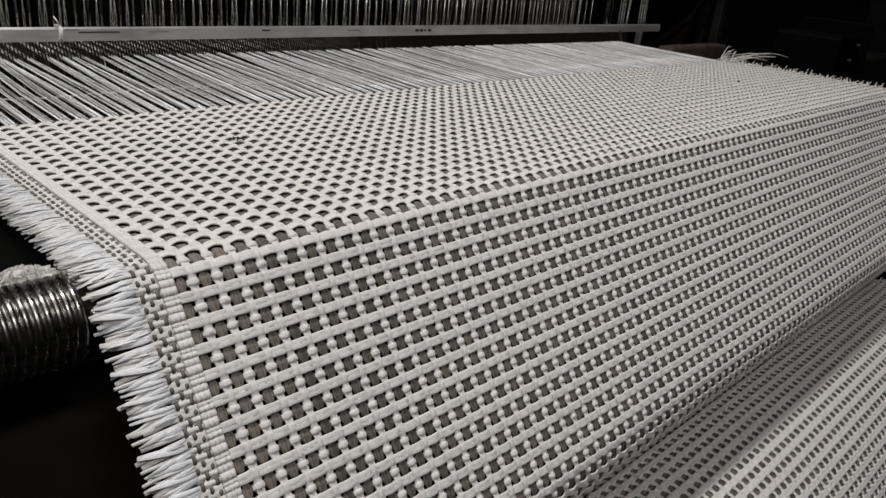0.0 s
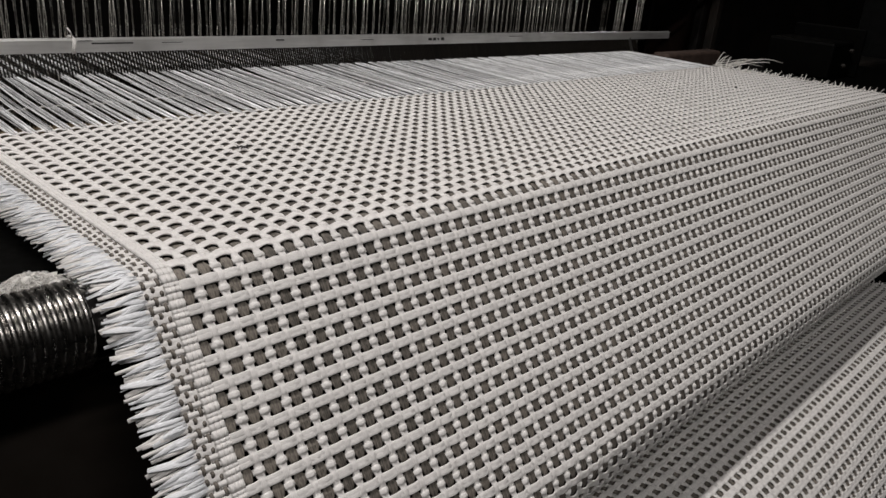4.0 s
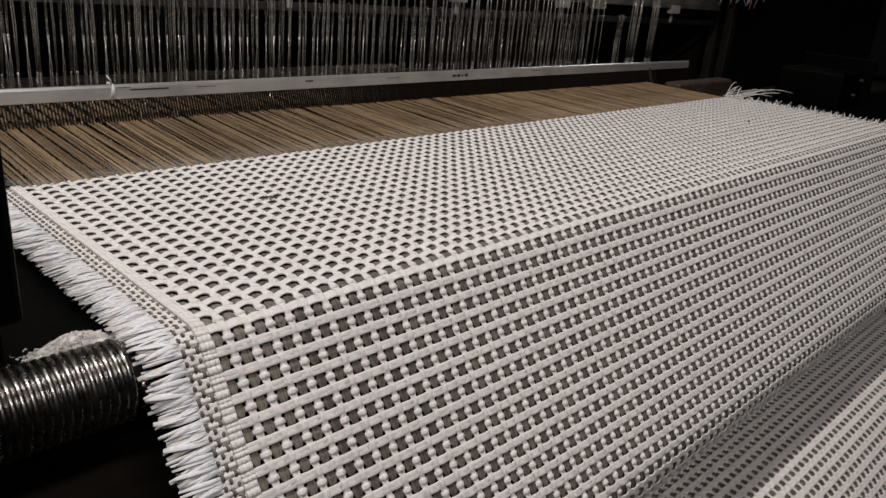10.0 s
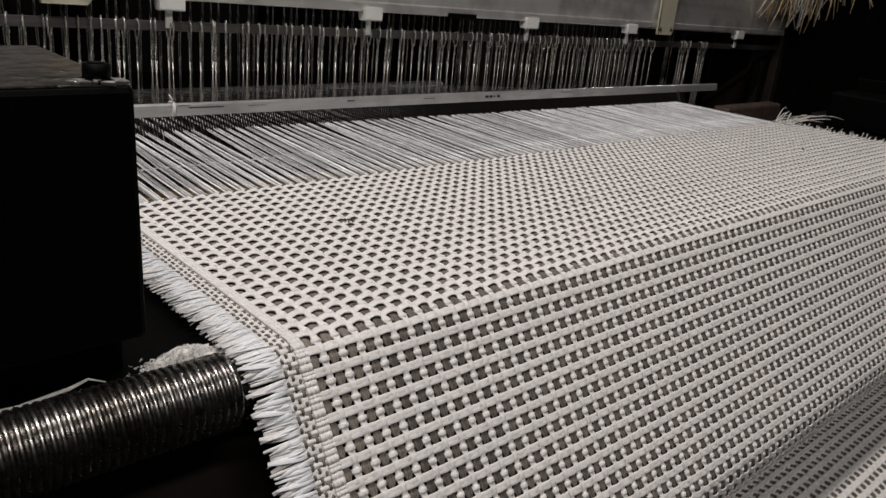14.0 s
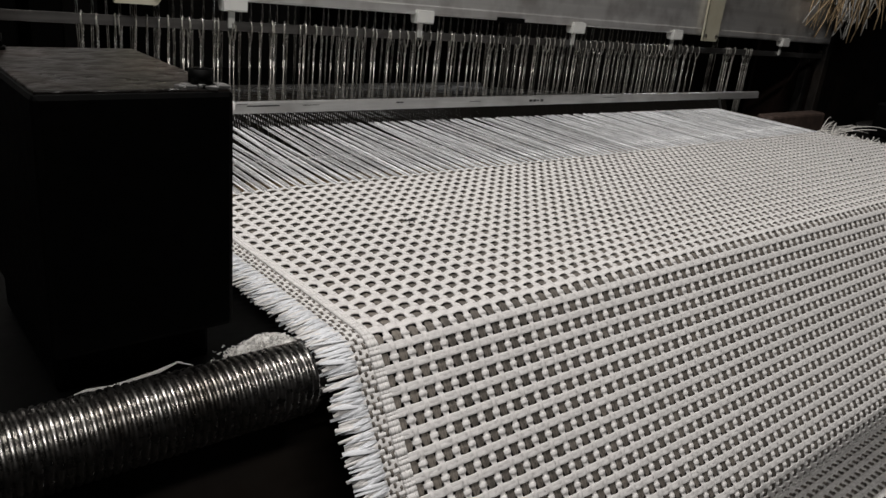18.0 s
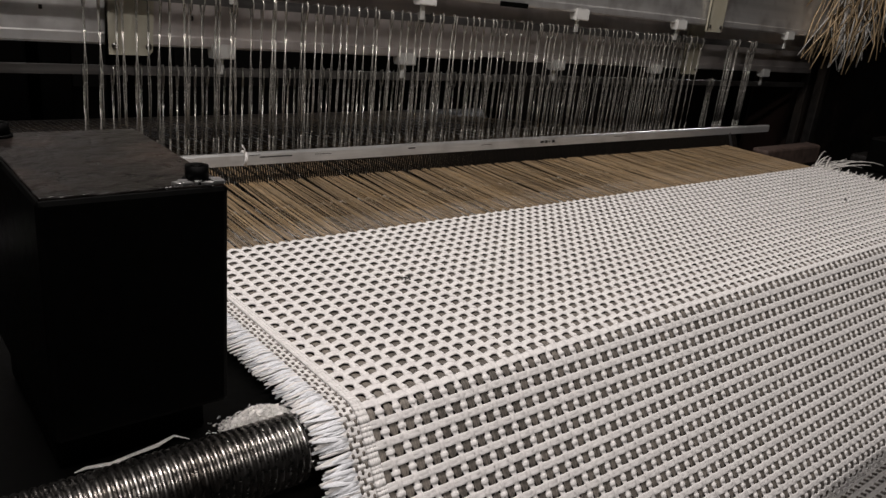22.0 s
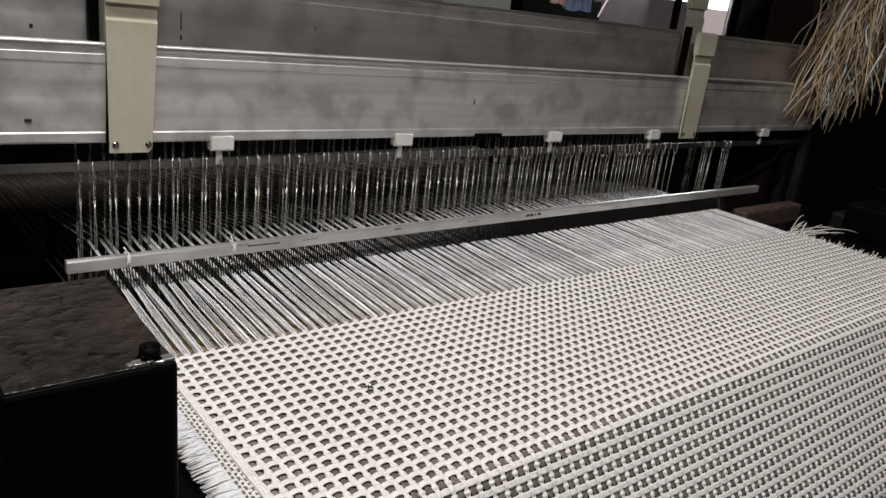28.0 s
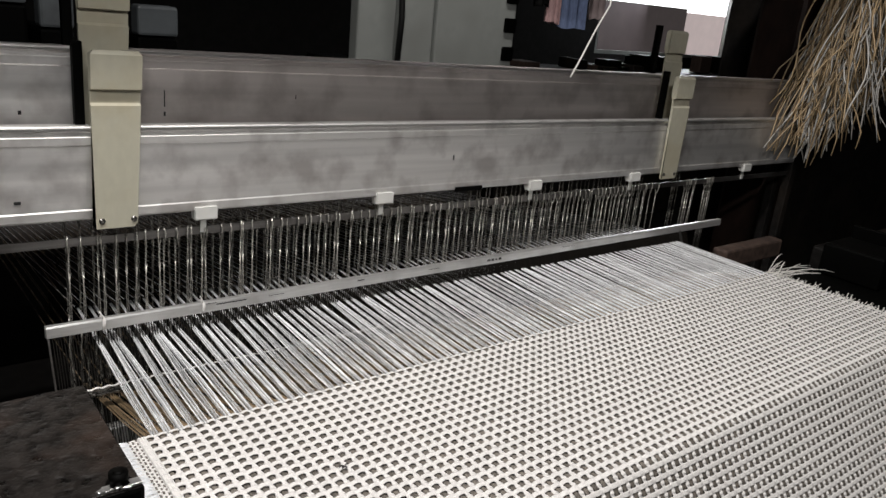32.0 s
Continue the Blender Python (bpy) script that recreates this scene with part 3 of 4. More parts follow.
def loom_frame():
    root = tagged(empty("loom_frame"), "oily dark cast-iron loom frame", "loom")
    g = Geo()
    g.box(-0.26, 0.020, -0.62, 1.28, 0.075, -0.045, 0, 0.004)
    part("front_beam", g, DARK, root)
    g = Geo()
    g.box(1.50, 0.545, -0.9, 1.60, 0.66, 1.1, 0, 0.012)
    part("tower_post", g, POST, root, "dark reddish iron post")
    # unseen post, added to carry the shading girder
    g = Geo()
    g.box(-0.60, 0.54, -0.9, -0.50, 0.66, 1.1, 0, 0.012)
    part("tower_post", g, POST, root, "dark reddish iron post")
    # unseen girder, added to keep lamp light off the rear warp
    g = Geo()
    g.box(-0.60, 0.335, 0.63, 1.60, 0.539, 0.70, 0, 0.008)
    part("shade_girder", g, DARK, root)
    # casing widened into a dark screen, in place of the unlit hall
    g = Geo()
    g.box(1.605, 0.56, -0.9, 2.7, 0.80, 1.1, 0, 0.01)
    part("dark_screen_casing", g, DARK, root, "dark casing widened to screen the lit hall behind")
    for x in (-0.62, 1.20):
        g = Geo()
        g.box(x, -0.05, -0.9, x + 0.10, 1.50, -0.22, 0, 0.008)
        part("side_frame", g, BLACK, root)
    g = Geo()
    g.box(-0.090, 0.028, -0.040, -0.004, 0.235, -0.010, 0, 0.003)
    part("temple_bed", g, BLACK, root, "iron bed beside the cloth, blackened in place of shade")
    # added black plate: hides the lit heald beams, stands in for shade
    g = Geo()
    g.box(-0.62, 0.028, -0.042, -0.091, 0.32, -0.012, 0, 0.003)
    part("dark_cover_plate", g, BLACK, root, "black cover plate standing in for shade left of the box")
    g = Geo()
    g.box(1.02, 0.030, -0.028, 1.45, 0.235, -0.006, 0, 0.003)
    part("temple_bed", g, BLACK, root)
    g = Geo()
    end = cloth_way(TAN_1 - FOLD_R * TURN_1 - FRONT_END)
    cy, cz = end[0] + R2 * math.sin(end[2]), end[1] - R2 * math.cos(end[2])
    g.cyl((-0.3, cy, cz), (1.2, cy, cz), R2 - 0.003, 32)
    part("take_up_roller", g, DARK, root)
    g = Geo()
    g.cyl((-0.6, 1.368, -0.162), (1.3, 1.368, -0.162), 0.05, 32)
    part("back_rest", g, DARK, root)
    return root


loom_frame()


def rapier_channel(x0, x1):
    g = Geo()
    for a, b in (((0.335, -0.040), (0.410, -0.026)), ((0.335, -0.0255), (0.350, 0.006)), ((0.395, -0.0255), (0.410, 0.006)), ((0.3505, -0.0005), (0.3945, 0.006))):
        g.box(x0, a[0], a[1], x1, b[0], b[1], 0, 0.002)
    return tagged(part("rapier_channel", g, DARK), "long dark iron rapier channel beside the shed", "rapier channel")


rapier_channel(-1.46, -0.18)


# ---- the black control box beside the cloth ----
def side_box():
    root = tagged(empty("side_box", pose(-0.1025, 0.0795, 0.0140)), "black painted metal box with dusty top", "machine box")
    w, d, h = 0.0380, 0.0615, 0.1074
    g = Geo()
    g.box(-w, -d, 0, w, d, h - 0.0008, 0, 0.0025)
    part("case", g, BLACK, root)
    g = Geo()
    g.box(-w + 0.0015, -d + 0.0015, h - 0.002, w - 0.0015, d - 0.0015, h, 0, 0.0006)
    part("lid", g, DUSTY, root, "dusty scuffed black lid")
    g = Geo()
    for x, y, wd, ln, rot in ((0.021, 0.0045, 0.007, 0.0050, 12), (0.0275, 0.0032, 0.008, 0.0040, -9), (0.0338, 0.0042, 0.006, 0.0055, 6), (0.0165, 0.0038, 0.004, 0.0030, 25)):
        g.box(-wd / 2, -ln / 2, -0.0004, wd / 2, ln / 2, 0.0014, 0, 0.0005, pose(x, -d + y, h, 4, 5, rot))
    part("bolt_plate", g, ALU_TRIM, root, "small shiny worn plate")
    for x, y in ((0.0265, -d + 0.0075), (-0.030, 0.052)):
        g = Geo()
        g.cyl((x, y, h), (x, y, h + 0.0014), 0.0062, 20)
        g.cyl((x, y, h + 0.001), (x, y, h + 0.0070), 0.0050, 16)
        g.cyl((x, y, h + 0.007), (x, y, h + 0.0074), 0.0032, 6)
        part("bolt", g, BLACK, root, "black bolt head")
    g = Geo()
    g.box(-w + 0.004, -d + 0.02, -0.0245, w - 0.004, d - 0.004, 0, 0, 0.002)
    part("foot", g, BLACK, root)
    return root


side_box()


def lint_heap():
    rnd = random.Random(3)
    g = Geo()
    bm = bmesh.new()
    bmesh.ops.create_icosphere(bm, subdivisions=4, radius=1.0)
    for v in bm.verts:
        k = 1 + 0.35 * noise.noise(v.co * 2.3) + 0.18 * noise.noise(v.co * 7)
        v.co = Vector((-0.0445 + v.co.x * 0.0150 * k, 0.0250 + v.co.y * 0.0085 * k, -0.0095 + max(-0.1, v.co.z) * 0.0085 * k))
    g.take(bm, 0)
    for _ in range(4200):
        x, y = rnd.gauss(-0.0445, 0.0082), rnd.gauss(0.0245, 0.0045)
        top = 0.0095 * math.exp(-((x + 0.0445) / 0.013) ** 2 - ((y - 0.0245) / 0.008) ** 2)
        z = -0.010 + rnd.uniform(0.6, 1.0) * top + rnd.uniform(0, 0.0015)
        a, l = rnd.uniform(0, 6.3), rnd.uniform(0.001, 0.0035)
        dx, dy, dz = math.cos(a) * l, math.sin(a) * l, rnd.uniform(-0.001, 0.001)
        g.tube([(x, y, z), (x + dx * 0.5 + rnd.uniform(-0.0008, 0.0008), y + dy * 0.5, z + rnd.uniform(0, 0.0012)), (x + dx, y + dy, z + dz)], rnd.uniform(0.00012, 0.0003), 3, 0, caps=False)
    tagged(part("lint_heap", g, LINT), "heap of white lint behind the ribbed roller", "lint", kind="stuff")
    g = Geo()
    g.tube([(-0.132, 0.0285, -0.0085), (-0.127, 0.0292, -0.0082), (-0.117, 0.0262, -0.0078), (-0.107, 0.0292, -0.0085), (-0.095, 0.0303, -0.0080), (-0.086, 0.0328, -0.0070), (-0.080, 0.029, -0.0085)],
           [0.0004, 0.0010, 0.0014, 0.0011, 0.0013, 0.0008, 0.0004], 6, 0, flat=0.6)
    tagged(part("stray_yarn", g, LINT), "stray dirty white yarn lying along the roller", "yarn")


lint_heap()


# ---- the reed ----
REED_X, REED_R, REED_PY, REED_PZ = -0.0093, 0.720, 0.3397, -0.6854
CAP_Z = REED_R - 0.488
REED_LEAN = 17.0


def reed():
    root = tagged(empty("reed", pose(REED_X, REED_PY, REED_PZ)), "steel reed with a worn metal cap bar", "reed")
    g = Geo()
    g.prism([(y, z + CAP_Z) for y, z in ((-0.0035, 0.4825), (0.0045, 0.4825), (0.0050, 0.4925), (0.0035, 0.4945), (-0.0030, 0.4945), (-0.0040, 0.4925))], -0.031, 1.142)
    part("cap_bar", g, CAP, root, "worn bright metal cap bar")
    # the dents hang from the cap and lean forward to the fell
    top = CAP_Z + 0.488
    rnd = random.Random(2)
    g = Geo()
    g.box(-0.00024, -0.0012, -0.143, 0.00024, 0.0012, -0.004)
    blade = g.mesh("blade", DENT)
    g = Geo()
    for i in range(408):
        x = -0.026 + i * 0.0026 + rnd.uniform(-0.00012, 0.00012)
        if i < 300:
            part("blade", blade, None, root).matrix_basis = pose(x, 0, top, -REED_LEAN)
        else:
            g.box(x - 0.00024, -0.0012, -0.143, x + 0.00024, 0.0012, -0.004)
    pack = part("blade_pack", g, DENT, root)
    pack["kind"] = "stuff"
    pack.matrix_basis = pose(0, 0, top, -REED_LEAN)
    for x0, x1, half in ((-0.0305, -0.0288, 0.0015), (1.010, 1.014, 0.003)):
        g = Geo()
        g.box(x0, -half, -0.138, x1, half, -0.004)
        part("end_post", g, ROD, root).matrix_basis = pose(0, 0, top, -REED_LEAN)
    g = Geo()
    g.box(-0.30, -0.070, CAP_Z + 0.29, 1.30, -0.010, CAP_Z + 0.352, 0, 0.003)
    part("sley", g, DARK, root, "oily dark sley beam")
    for x in (0.0, 0.5, 1.0):
        g = Geo()
        g.box(x - 0.02, -0.012, 0.0, x + 0.02, 0.012, CAP_Z + 0.30, 0, 0.003)
        part("sley_sword", g, DARK, root)
    for x in (0.0215, 0.1258):
        g = Geo()
        loop = [(x + 0.0004 * math.sin(3 * a), 0.0062 * math.cos(a), CAP_Z + 0.489 + 0.0072 * math.sin(a)) for a in [i * math.pi / 8 for i in range(17)]]
        g.tube(loop, 0.0011, 5, 0, up=(1, 0, 0))
        g.tube([(x + 0.0016 + p[0] - x, p[1] * 1.02, p[2]) for p in loop], 0.0009, 5, 0, up=(1, 0, 0))
        g.tube([(x, -0.005, CAP_Z + 0.495), (x - 0.001, -0.007, CAP_Z + 0.499), (x - 0.003, -0.005, CAP_Z + 0.503)], 0.0007, 5)
        part("string_tie", g, WEFT_WHITE, root, "white string tie")
    g = Geo()
    for i, (dx, wd, ht) in enumerate(((0, 0.006, 0.003), (0.008, 0.005, 0.0034), (0.0155, 0.003, 0.002), (0.022, 0.005, 0.0034))):
        g.box(0.546 + dx, -0.0043, CAP_Z + 0.4885 - ht / 2, 0.546 + dx + wd, -0.0036, CAP_Z + 0.4885 + ht / 2)
    part("ink_mark", g, INK, root, "black unreadable stamp mark")
    for x, wd, dz, ht in ((0.131, 0.012, 0.4925, 0.0006), (0.142, 0.036, 0.4905, 0.0012), (0.205, 0.020, 0.4900, 0.0005), (0.327, 0.010, 0.4910, 0.0014), (0.44, 0.018, 0.4895, 0.0006), (0.70, 0.03, 0.4905, 0.0006)):
        g = Geo()
        g.prism([(-0.0041, CAP_Z + dz - ht), (-0.0030, CAP_Z + dz - ht), (-0.0030, CAP_Z + dz), (-0.0041, CAP_Z + dz)], x, x + wd)
        part("scratch", g, INK, root, "dark worn scratch")
    return root


REED = reed()


# ---- heald frames ----
EYE = -0.0555            # eyes of a lowered frame


def heddle_mesh(rnd):
    g = Geo()
    lean = rnd.uniform(-0.0012, 0.0012)
    top, z1 = 0.1125, 0.094
    hook = [(-0.0004, -0.002, z1), (-0.0006, -0.0034, top - 0.005), (-0.0003, -0.0012, top), (0.0002, 0.0030, top - 0.002), (0.0006, 0.0030, top - 0.009), (0.0005, 0.0015, z1)]
    g.tube(hook, 0.00110, 5, 0, up=(1, 0, 0.1))
    g.tube([(0, -0.0016, z1 + 0.002), (0, -0.0004, z1), (0, 0.0008, z1 - 0.003)], [0.0009, 0.0017, 0.0010], 6, 0, up=(1, 0, 0))
    for ph in (0, math.pi):
        pts = []
        for i in range(19):
            z = z1 - i * 0.0012
            pts.append((0.0008 * math.cos(ph + i * 1.2), 0.0008 * math.sin(ph + i * 1.2), z))
        g.tube(pts, 0.00055, 4, 0, up=(1, 0, 0))
        zs = z1 - 18 * 0.0012
        dx = 0.0009 if ph else -0.0009
        g.tube([(0.0008 * math.cos(ph), 0, zs), (dx, 0, zs - 0.03), (dx + lean, 0, (zs + EYE) / 2), (dx * 0.6 + lean * 0.5, 0, EYE + 0.022)], 0.00058, 4, 0, up=(0, 1, 0))
        pts = [(0.0007 * math.cos(ph + i * 1.3), 0.0007 * math.sin(ph + i * 1.3), EYE + 0.022 - i * 0.0013) for i in range(14)]
        g.tube(pts, 0.00055, 4, 0, up=(1, 0, 0))
        g.tube([(0, 0, EYE + 0.004), (dx * 1.6, 0, EYE), (0, 0, EYE - 0.004)], 0.0005, 4, 0, up=(0, 1, 0))
        g.tube([(0, 0, EYE - 0.004), (dx, 0, EYE - 0.07), (0, 0, -0.20)], 0.0005, 4, 0, up=(0, 1, 0))
    return g.mesh("heddle", WIRE)


HEDDLES = [heddle_mesh(random.Random(k)) for k in range(5)]


HEALD_TILT = math.radians(0.65)     # the frames hang a little lower at the far side


def frame_pose(y, lift):
    return pose(-0.004, y, lift - 0.0030, 0, math.degrees(HEALD_TILT))


def heald_frame(y, offset, seed, spare):
    rnd = random.Random(seed)
    root = tagged(empty("heald_frame", frame_pose(y, 0)), "aluminium heald frame with ivory plastic spacers and wire heddles", "heald frame", "heald frames of the loom")
    b0, b1 = 0.131, 0.228
    g = Geo()
    prof = [(-0.007, b0), (-0.0085, b0 + 0.002), (-0.0085, b0 + 0.010), (-0.0075, b0 + 0.0115), (-0.0075, b1 - 0.020), (-0.0085, b1 - 0.0185), (-0.0085, b1 - 0.011),
            (-0.0070, b1 - 0.0095), (-0.0070, b1 - 0.0065), (-0.0090, b1 - 0.005), (-0.0090, b1 - 0.001), (-0.0080, b1), (0.008, b1), (0.0085, b1 - 0.002), (0.0085, b0 + 0.002), (0.007, b0)]
    g.prism(prof, 0.034, 1.46)
    part("top_beam", g, ALU if seed % 2 else ALU_DIRTY, root, "dull aluminium beam" if seed % 2 else "oily stained aluminium beam")
    g = Geo()
    g.prism(prof, -0.42, 0.028)
    part("top_beam", g, ALU, root, "dull aluminium beam")
    g = Geo()
    g.box(-0.42, -0.0102, b1 - 0.0045, 1.46, -0.0088, b1 - 0.0015, 0, 0.0004)
    part("bright_edge", g, ALU_TRIM, root, "worn bright edge strip")
    g = Geo()
    g.box(-0.42, -0.008, -0.30, 1.46, 0.008, -0.215, 0, 0.002)
    part("bottom_beam", g, ALU, root)
    for x in (-0.44, 1.46):
        g = Geo()
        g.box(x, -0.009, -0.30, x + 0.02, 0.009, b1, 0, 0.002)
        part("side_stile", g, DARK, root)
    g = Geo()
    g.box(-0.40, -0.0012, 0.101, 1.46, 0.0012, 0.1105, 0, 0.0005)
    part("heddle_rod", g, ROD, root, "flat steel heddle rod")
    g = Geo()
    g.box(-0.40, -0.0012, -0.20, 1.46, 0.0012, -0.19, 0, 0.0005)
    part("heddle_rod", g, DARK, root)
    # ivory guide plates with a moulded notch
    for x in (0.049, 1.000):
        g = Geo()
        y0 = -0.0165
        w = 0.0225
        outline = [(y0, 0.1225), (y0 + 0.0055, 0.1225), (y0 + 0.0055, 0.262), (y0 + 0.009, 0.272), (y0 + 0.009, 0.300), (y0 + 0.007, 0.304), (y0 + 0.001, 0.304), (y0 - 0.0015, 0.300), (y0 - 0.0015, 0.2665),
                   (y0 + 0.0035, 0.2655), (y0 + 0.0030, 0.2525), (y0, 0.2500), (y0, 0.127)]
        verts = []
        for side in (-1, 1):
            for py, pz in outline:
                k = (pz - 0.1225) / 0.18
                inset = 0.0035 if pz > 0.303 or pz < 0.123 else 0.0
                verts.append((x + side * (w + 0.0022 * k - inset) + (0.0060 * k - 0.0028 if x < 0.5 else 0.0), py, pz))
        n = len(outline)
        g.add(verts, [(a, (a + 1) % n, n + (a + 1) % n, n + a) for a in range(n)] + [tuple(range(n - 1, -1, -1)), tuple(range(n, 2 * n))], 0, False)
        plate = part("guide_plate", g, IVORY, root, "yellowed ivory plastic guide plate")
        for sx in (-0.016, 0.016):
            g = Geo()
            g.cyl((x + sx, y0 - 0.0012, 0.131), (x + sx, y0 + 0.001, 0.131), 0.0032, 12)
            part("screw", g, STEEL, plate)
        g = Geo()
        g.box(x - 0.033, 0.002, 0.226, x - 0.0235, 0.012, 0.310, 0, 0.001)
        part("back_strip", g, BLACK, root)
    # small white rod clips
    for x in (0.1455, 0.388, 0.668, 0.912, 1.272):
        g = Geo()
        g.prism([(-0.0115, 0.121), (-0.0005, 0.121), (0.002, 0.1255), (0.002, 0.136), (-0.0125, 0.136), (-0.0125, 0.1225)], x - 0.0125, x + 0.0125)
        clip = part("rod_clip", g, WHITE_PLASTIC, root, "white plastic rod clip")
        g = Geo()
        g.box(x - 0.004, -0.004, 0.104, x + 0.003, -0.0015, 0.124, 0, 0.0005)
        part("clip_stem", g, WHITE_PLASTIC, clip)
    g = Geo()
    g.box(0.508, -0.0105, b0 - 0.002, 0.558, -0.0085, b0 + 0.0045, 0, 0.0005)
    part("joint_strip", g, BLACK, root)
    # a few stains with a shape of their own
    marks = ((-0.045, 0.152, 0.006, 0.003), (0.50, 0.175, 0.001, 0.007)) if seed % 2 else ((0.112, 0.168, 0.0012, 0.018), (0.1115, 0.158, 0.0022, 0.005), (-0.03, 0.160, 0.003, 0.004), (0.27, 0.178, 0.001, 0.005))
    for x, z, wd, ht in marks:
        g = Geo()
        g.box(x, -0.0088 if seed % 2 else -0.0079, z, x + wd, -0.0074, z + ht)
        part("scratch", g, INK, root, "dark scratch")
    for c in range(COLS):
        x = X0 + (c + offset) * PITCH + rnd.gauss(0, 0.0024)
        o = part("heddle", HEDDLES[rnd.randrange(5)], None, root)
        o.matrix_basis = pose(x, rnd.uniform(-0.001, 0.001), rnd.uniform(-0.002, 0.0006), 0, rnd.gauss(0, 0.6), rnd.uniform(-35, 35))
    for x, k in spare:
        for i in range(k):
            o = part("heddle", HEDDLES[rnd.randrange(5)], None, root)
            o.matrix_basis = pose(x + i * 0.0055 + rnd.uniform(-0.0015, 0.0015), 0, rnd.uniform(-0.001, 0.001), 0, rnd.gauss(0, 1.0), rnd.uniform(-35, 35))
    return root


FRAME_BROWN = heald_frame(0.483, 0.0, 11, ((1.085, 6), (1.150, 5)))
FRAME_WHITE = heald_frame(0.515, 0.5, 12, ((1.09, 4),))


# ---- the warp sheets ----
def warp_front(name, offset, reach, mats, label, strands, gap, width, seed, tilt, flat, fan):
    """The ends from the fell to the eyes; the sheet's hinge is the fell."""
    rnd = random.Random(seed)
    root = tagged(empty(name, pose(0, FELL - 0.004, 0)), label, "warp", "warp sheets of the loom")
    rest = Geo()
    for c in range(COLS):
        x = X0 + (c + offset) * PITCH
        drop = -x * HEALD_TILT
        xe = x + rnd.gauss(0, 0.0017)
        for k in range(strands):
            d = (k - (strands - 1) / 2) * gap + rnd.uniform(-0.0005, 0.0005)
            pinch = rnd.uniform(0.2, 0.75)
            single = c * strands + k < 300
            g = Geo() if single else rest
            wide = width * rnd.uniform(0.7, 1.25)
            g.tube([(x + d * fan, 0, 0.0004), (x + d * (0.6 + 0.4 * fan), reach * 0.28, drop * 0.28 + rnd.uniform(-0.0006, 0.0006)), (xe + d * (0.5 if fan < 1 else 0.8), reach * 0.66, drop * 0.66 + rnd.uniform(-0.0006, 0.0006)), (xe + d * pinch * 0.5, reach, drop)],
                   [wide * (0.7 if fan < 1 else 0.8), wide * 0.9, wide * 1.1, wide * 1.1], 6, 0, flat=flat, up=(rnd.uniform(-tilt, tilt), 0, 1), ribbon="full")
            if single:
                part("warp_end", g, mats, root)
    part("warp_pack", rest, mats, root)["kind"] = "stuff"
    return root


REST_Y, REST_Z = 1.36, -0.110         # where the warp leaves the back rest


def warp_back(name, offset, reach, mats, label, strands, seed):
    """The ends from the back rest to the eyes; hinged at the back rest."""
    rnd = random.Random(seed)
    g = Geo()
    for c in range(COLS):
        x = X0 + (c + offset) * PITCH
        for k in range(strands):
            d = (k - (strands - 1) / 2) * 0.0018 + rnd.uniform(-0.0006, 0.0006)
            g.tube([(x + d * 0.3, -reach, -x * HEALD_TILT), (x + d, -reach * 0.5, -x * HEALD_TILT / 2 + rnd.uniform(-0.003, 0.003)), (x + d, 0, 0)], 0.00034, 4, 0, flat=0.6)
    ob = part(name, g, mats)
    ob.matrix_world = pose(0, REST_Y, REST_Z)
    return tagged(ob, label, "warp", "warp sheets of the loom", "stuff")


WHITE_FRONT = warp_front("warp_sheet", 0.5, 0.515 - FELL + 0.004, SHED_WHITE, "sheet of taut white warp yarns behind the cloth", 6, 0.0016, 0.00050, 21, 0.7, 0.95, 0.74)
BROWN_FRONT = warp_front("warp_sheet", 0.0, 0.483 - FELL + 0.004, SHED_BROWN, "sheet of taut brown warp yarns behind the cloth", 6, 0.00150, 0.00086, 22, 0.5, 0.4, 1.0)
WHITE_BACK = warp_back("warp_sheet_rear", 0.5, REST_Y - 0.515, SHED_WHITE, "white warp yarns running to the back rest", 1, 23)
BROWN_BACK = warp_back("warp_sheet_rear", 0.0, REST_Y - 0.483, SHED_BROWN, "brown warp yarns running to the back rest", 2, 24)


# ---- the rapier that lays the weft ----
def rapier():
    root = tagged(empty("rapier", pose(-0.25, 0.372, -0.012)), "steel rapier tape with a bright gripper head", "rapier")
    g = Geo()
    g.box(-0.9, -0.007, -0.0012, 0.0, 0.007, 0.0006, 0, 0.0003)
    part("tape", g, STEEL, root)
    g = Geo()
    g.prism([(-0.009, -0.004), (0.009, -0.004), (0.007, 0.005), (-0.004, 0.007), (-0.008, 0.003)], -0.005, 0.052)
    g.box(0.050, -0.004, -0.002, 0.072, 0.002, 0.003, 0, 0.001)
    part("gripper", g, ALU_TRIM, root, "bright worn metal gripper")
    return root


RAPIER = rapier()


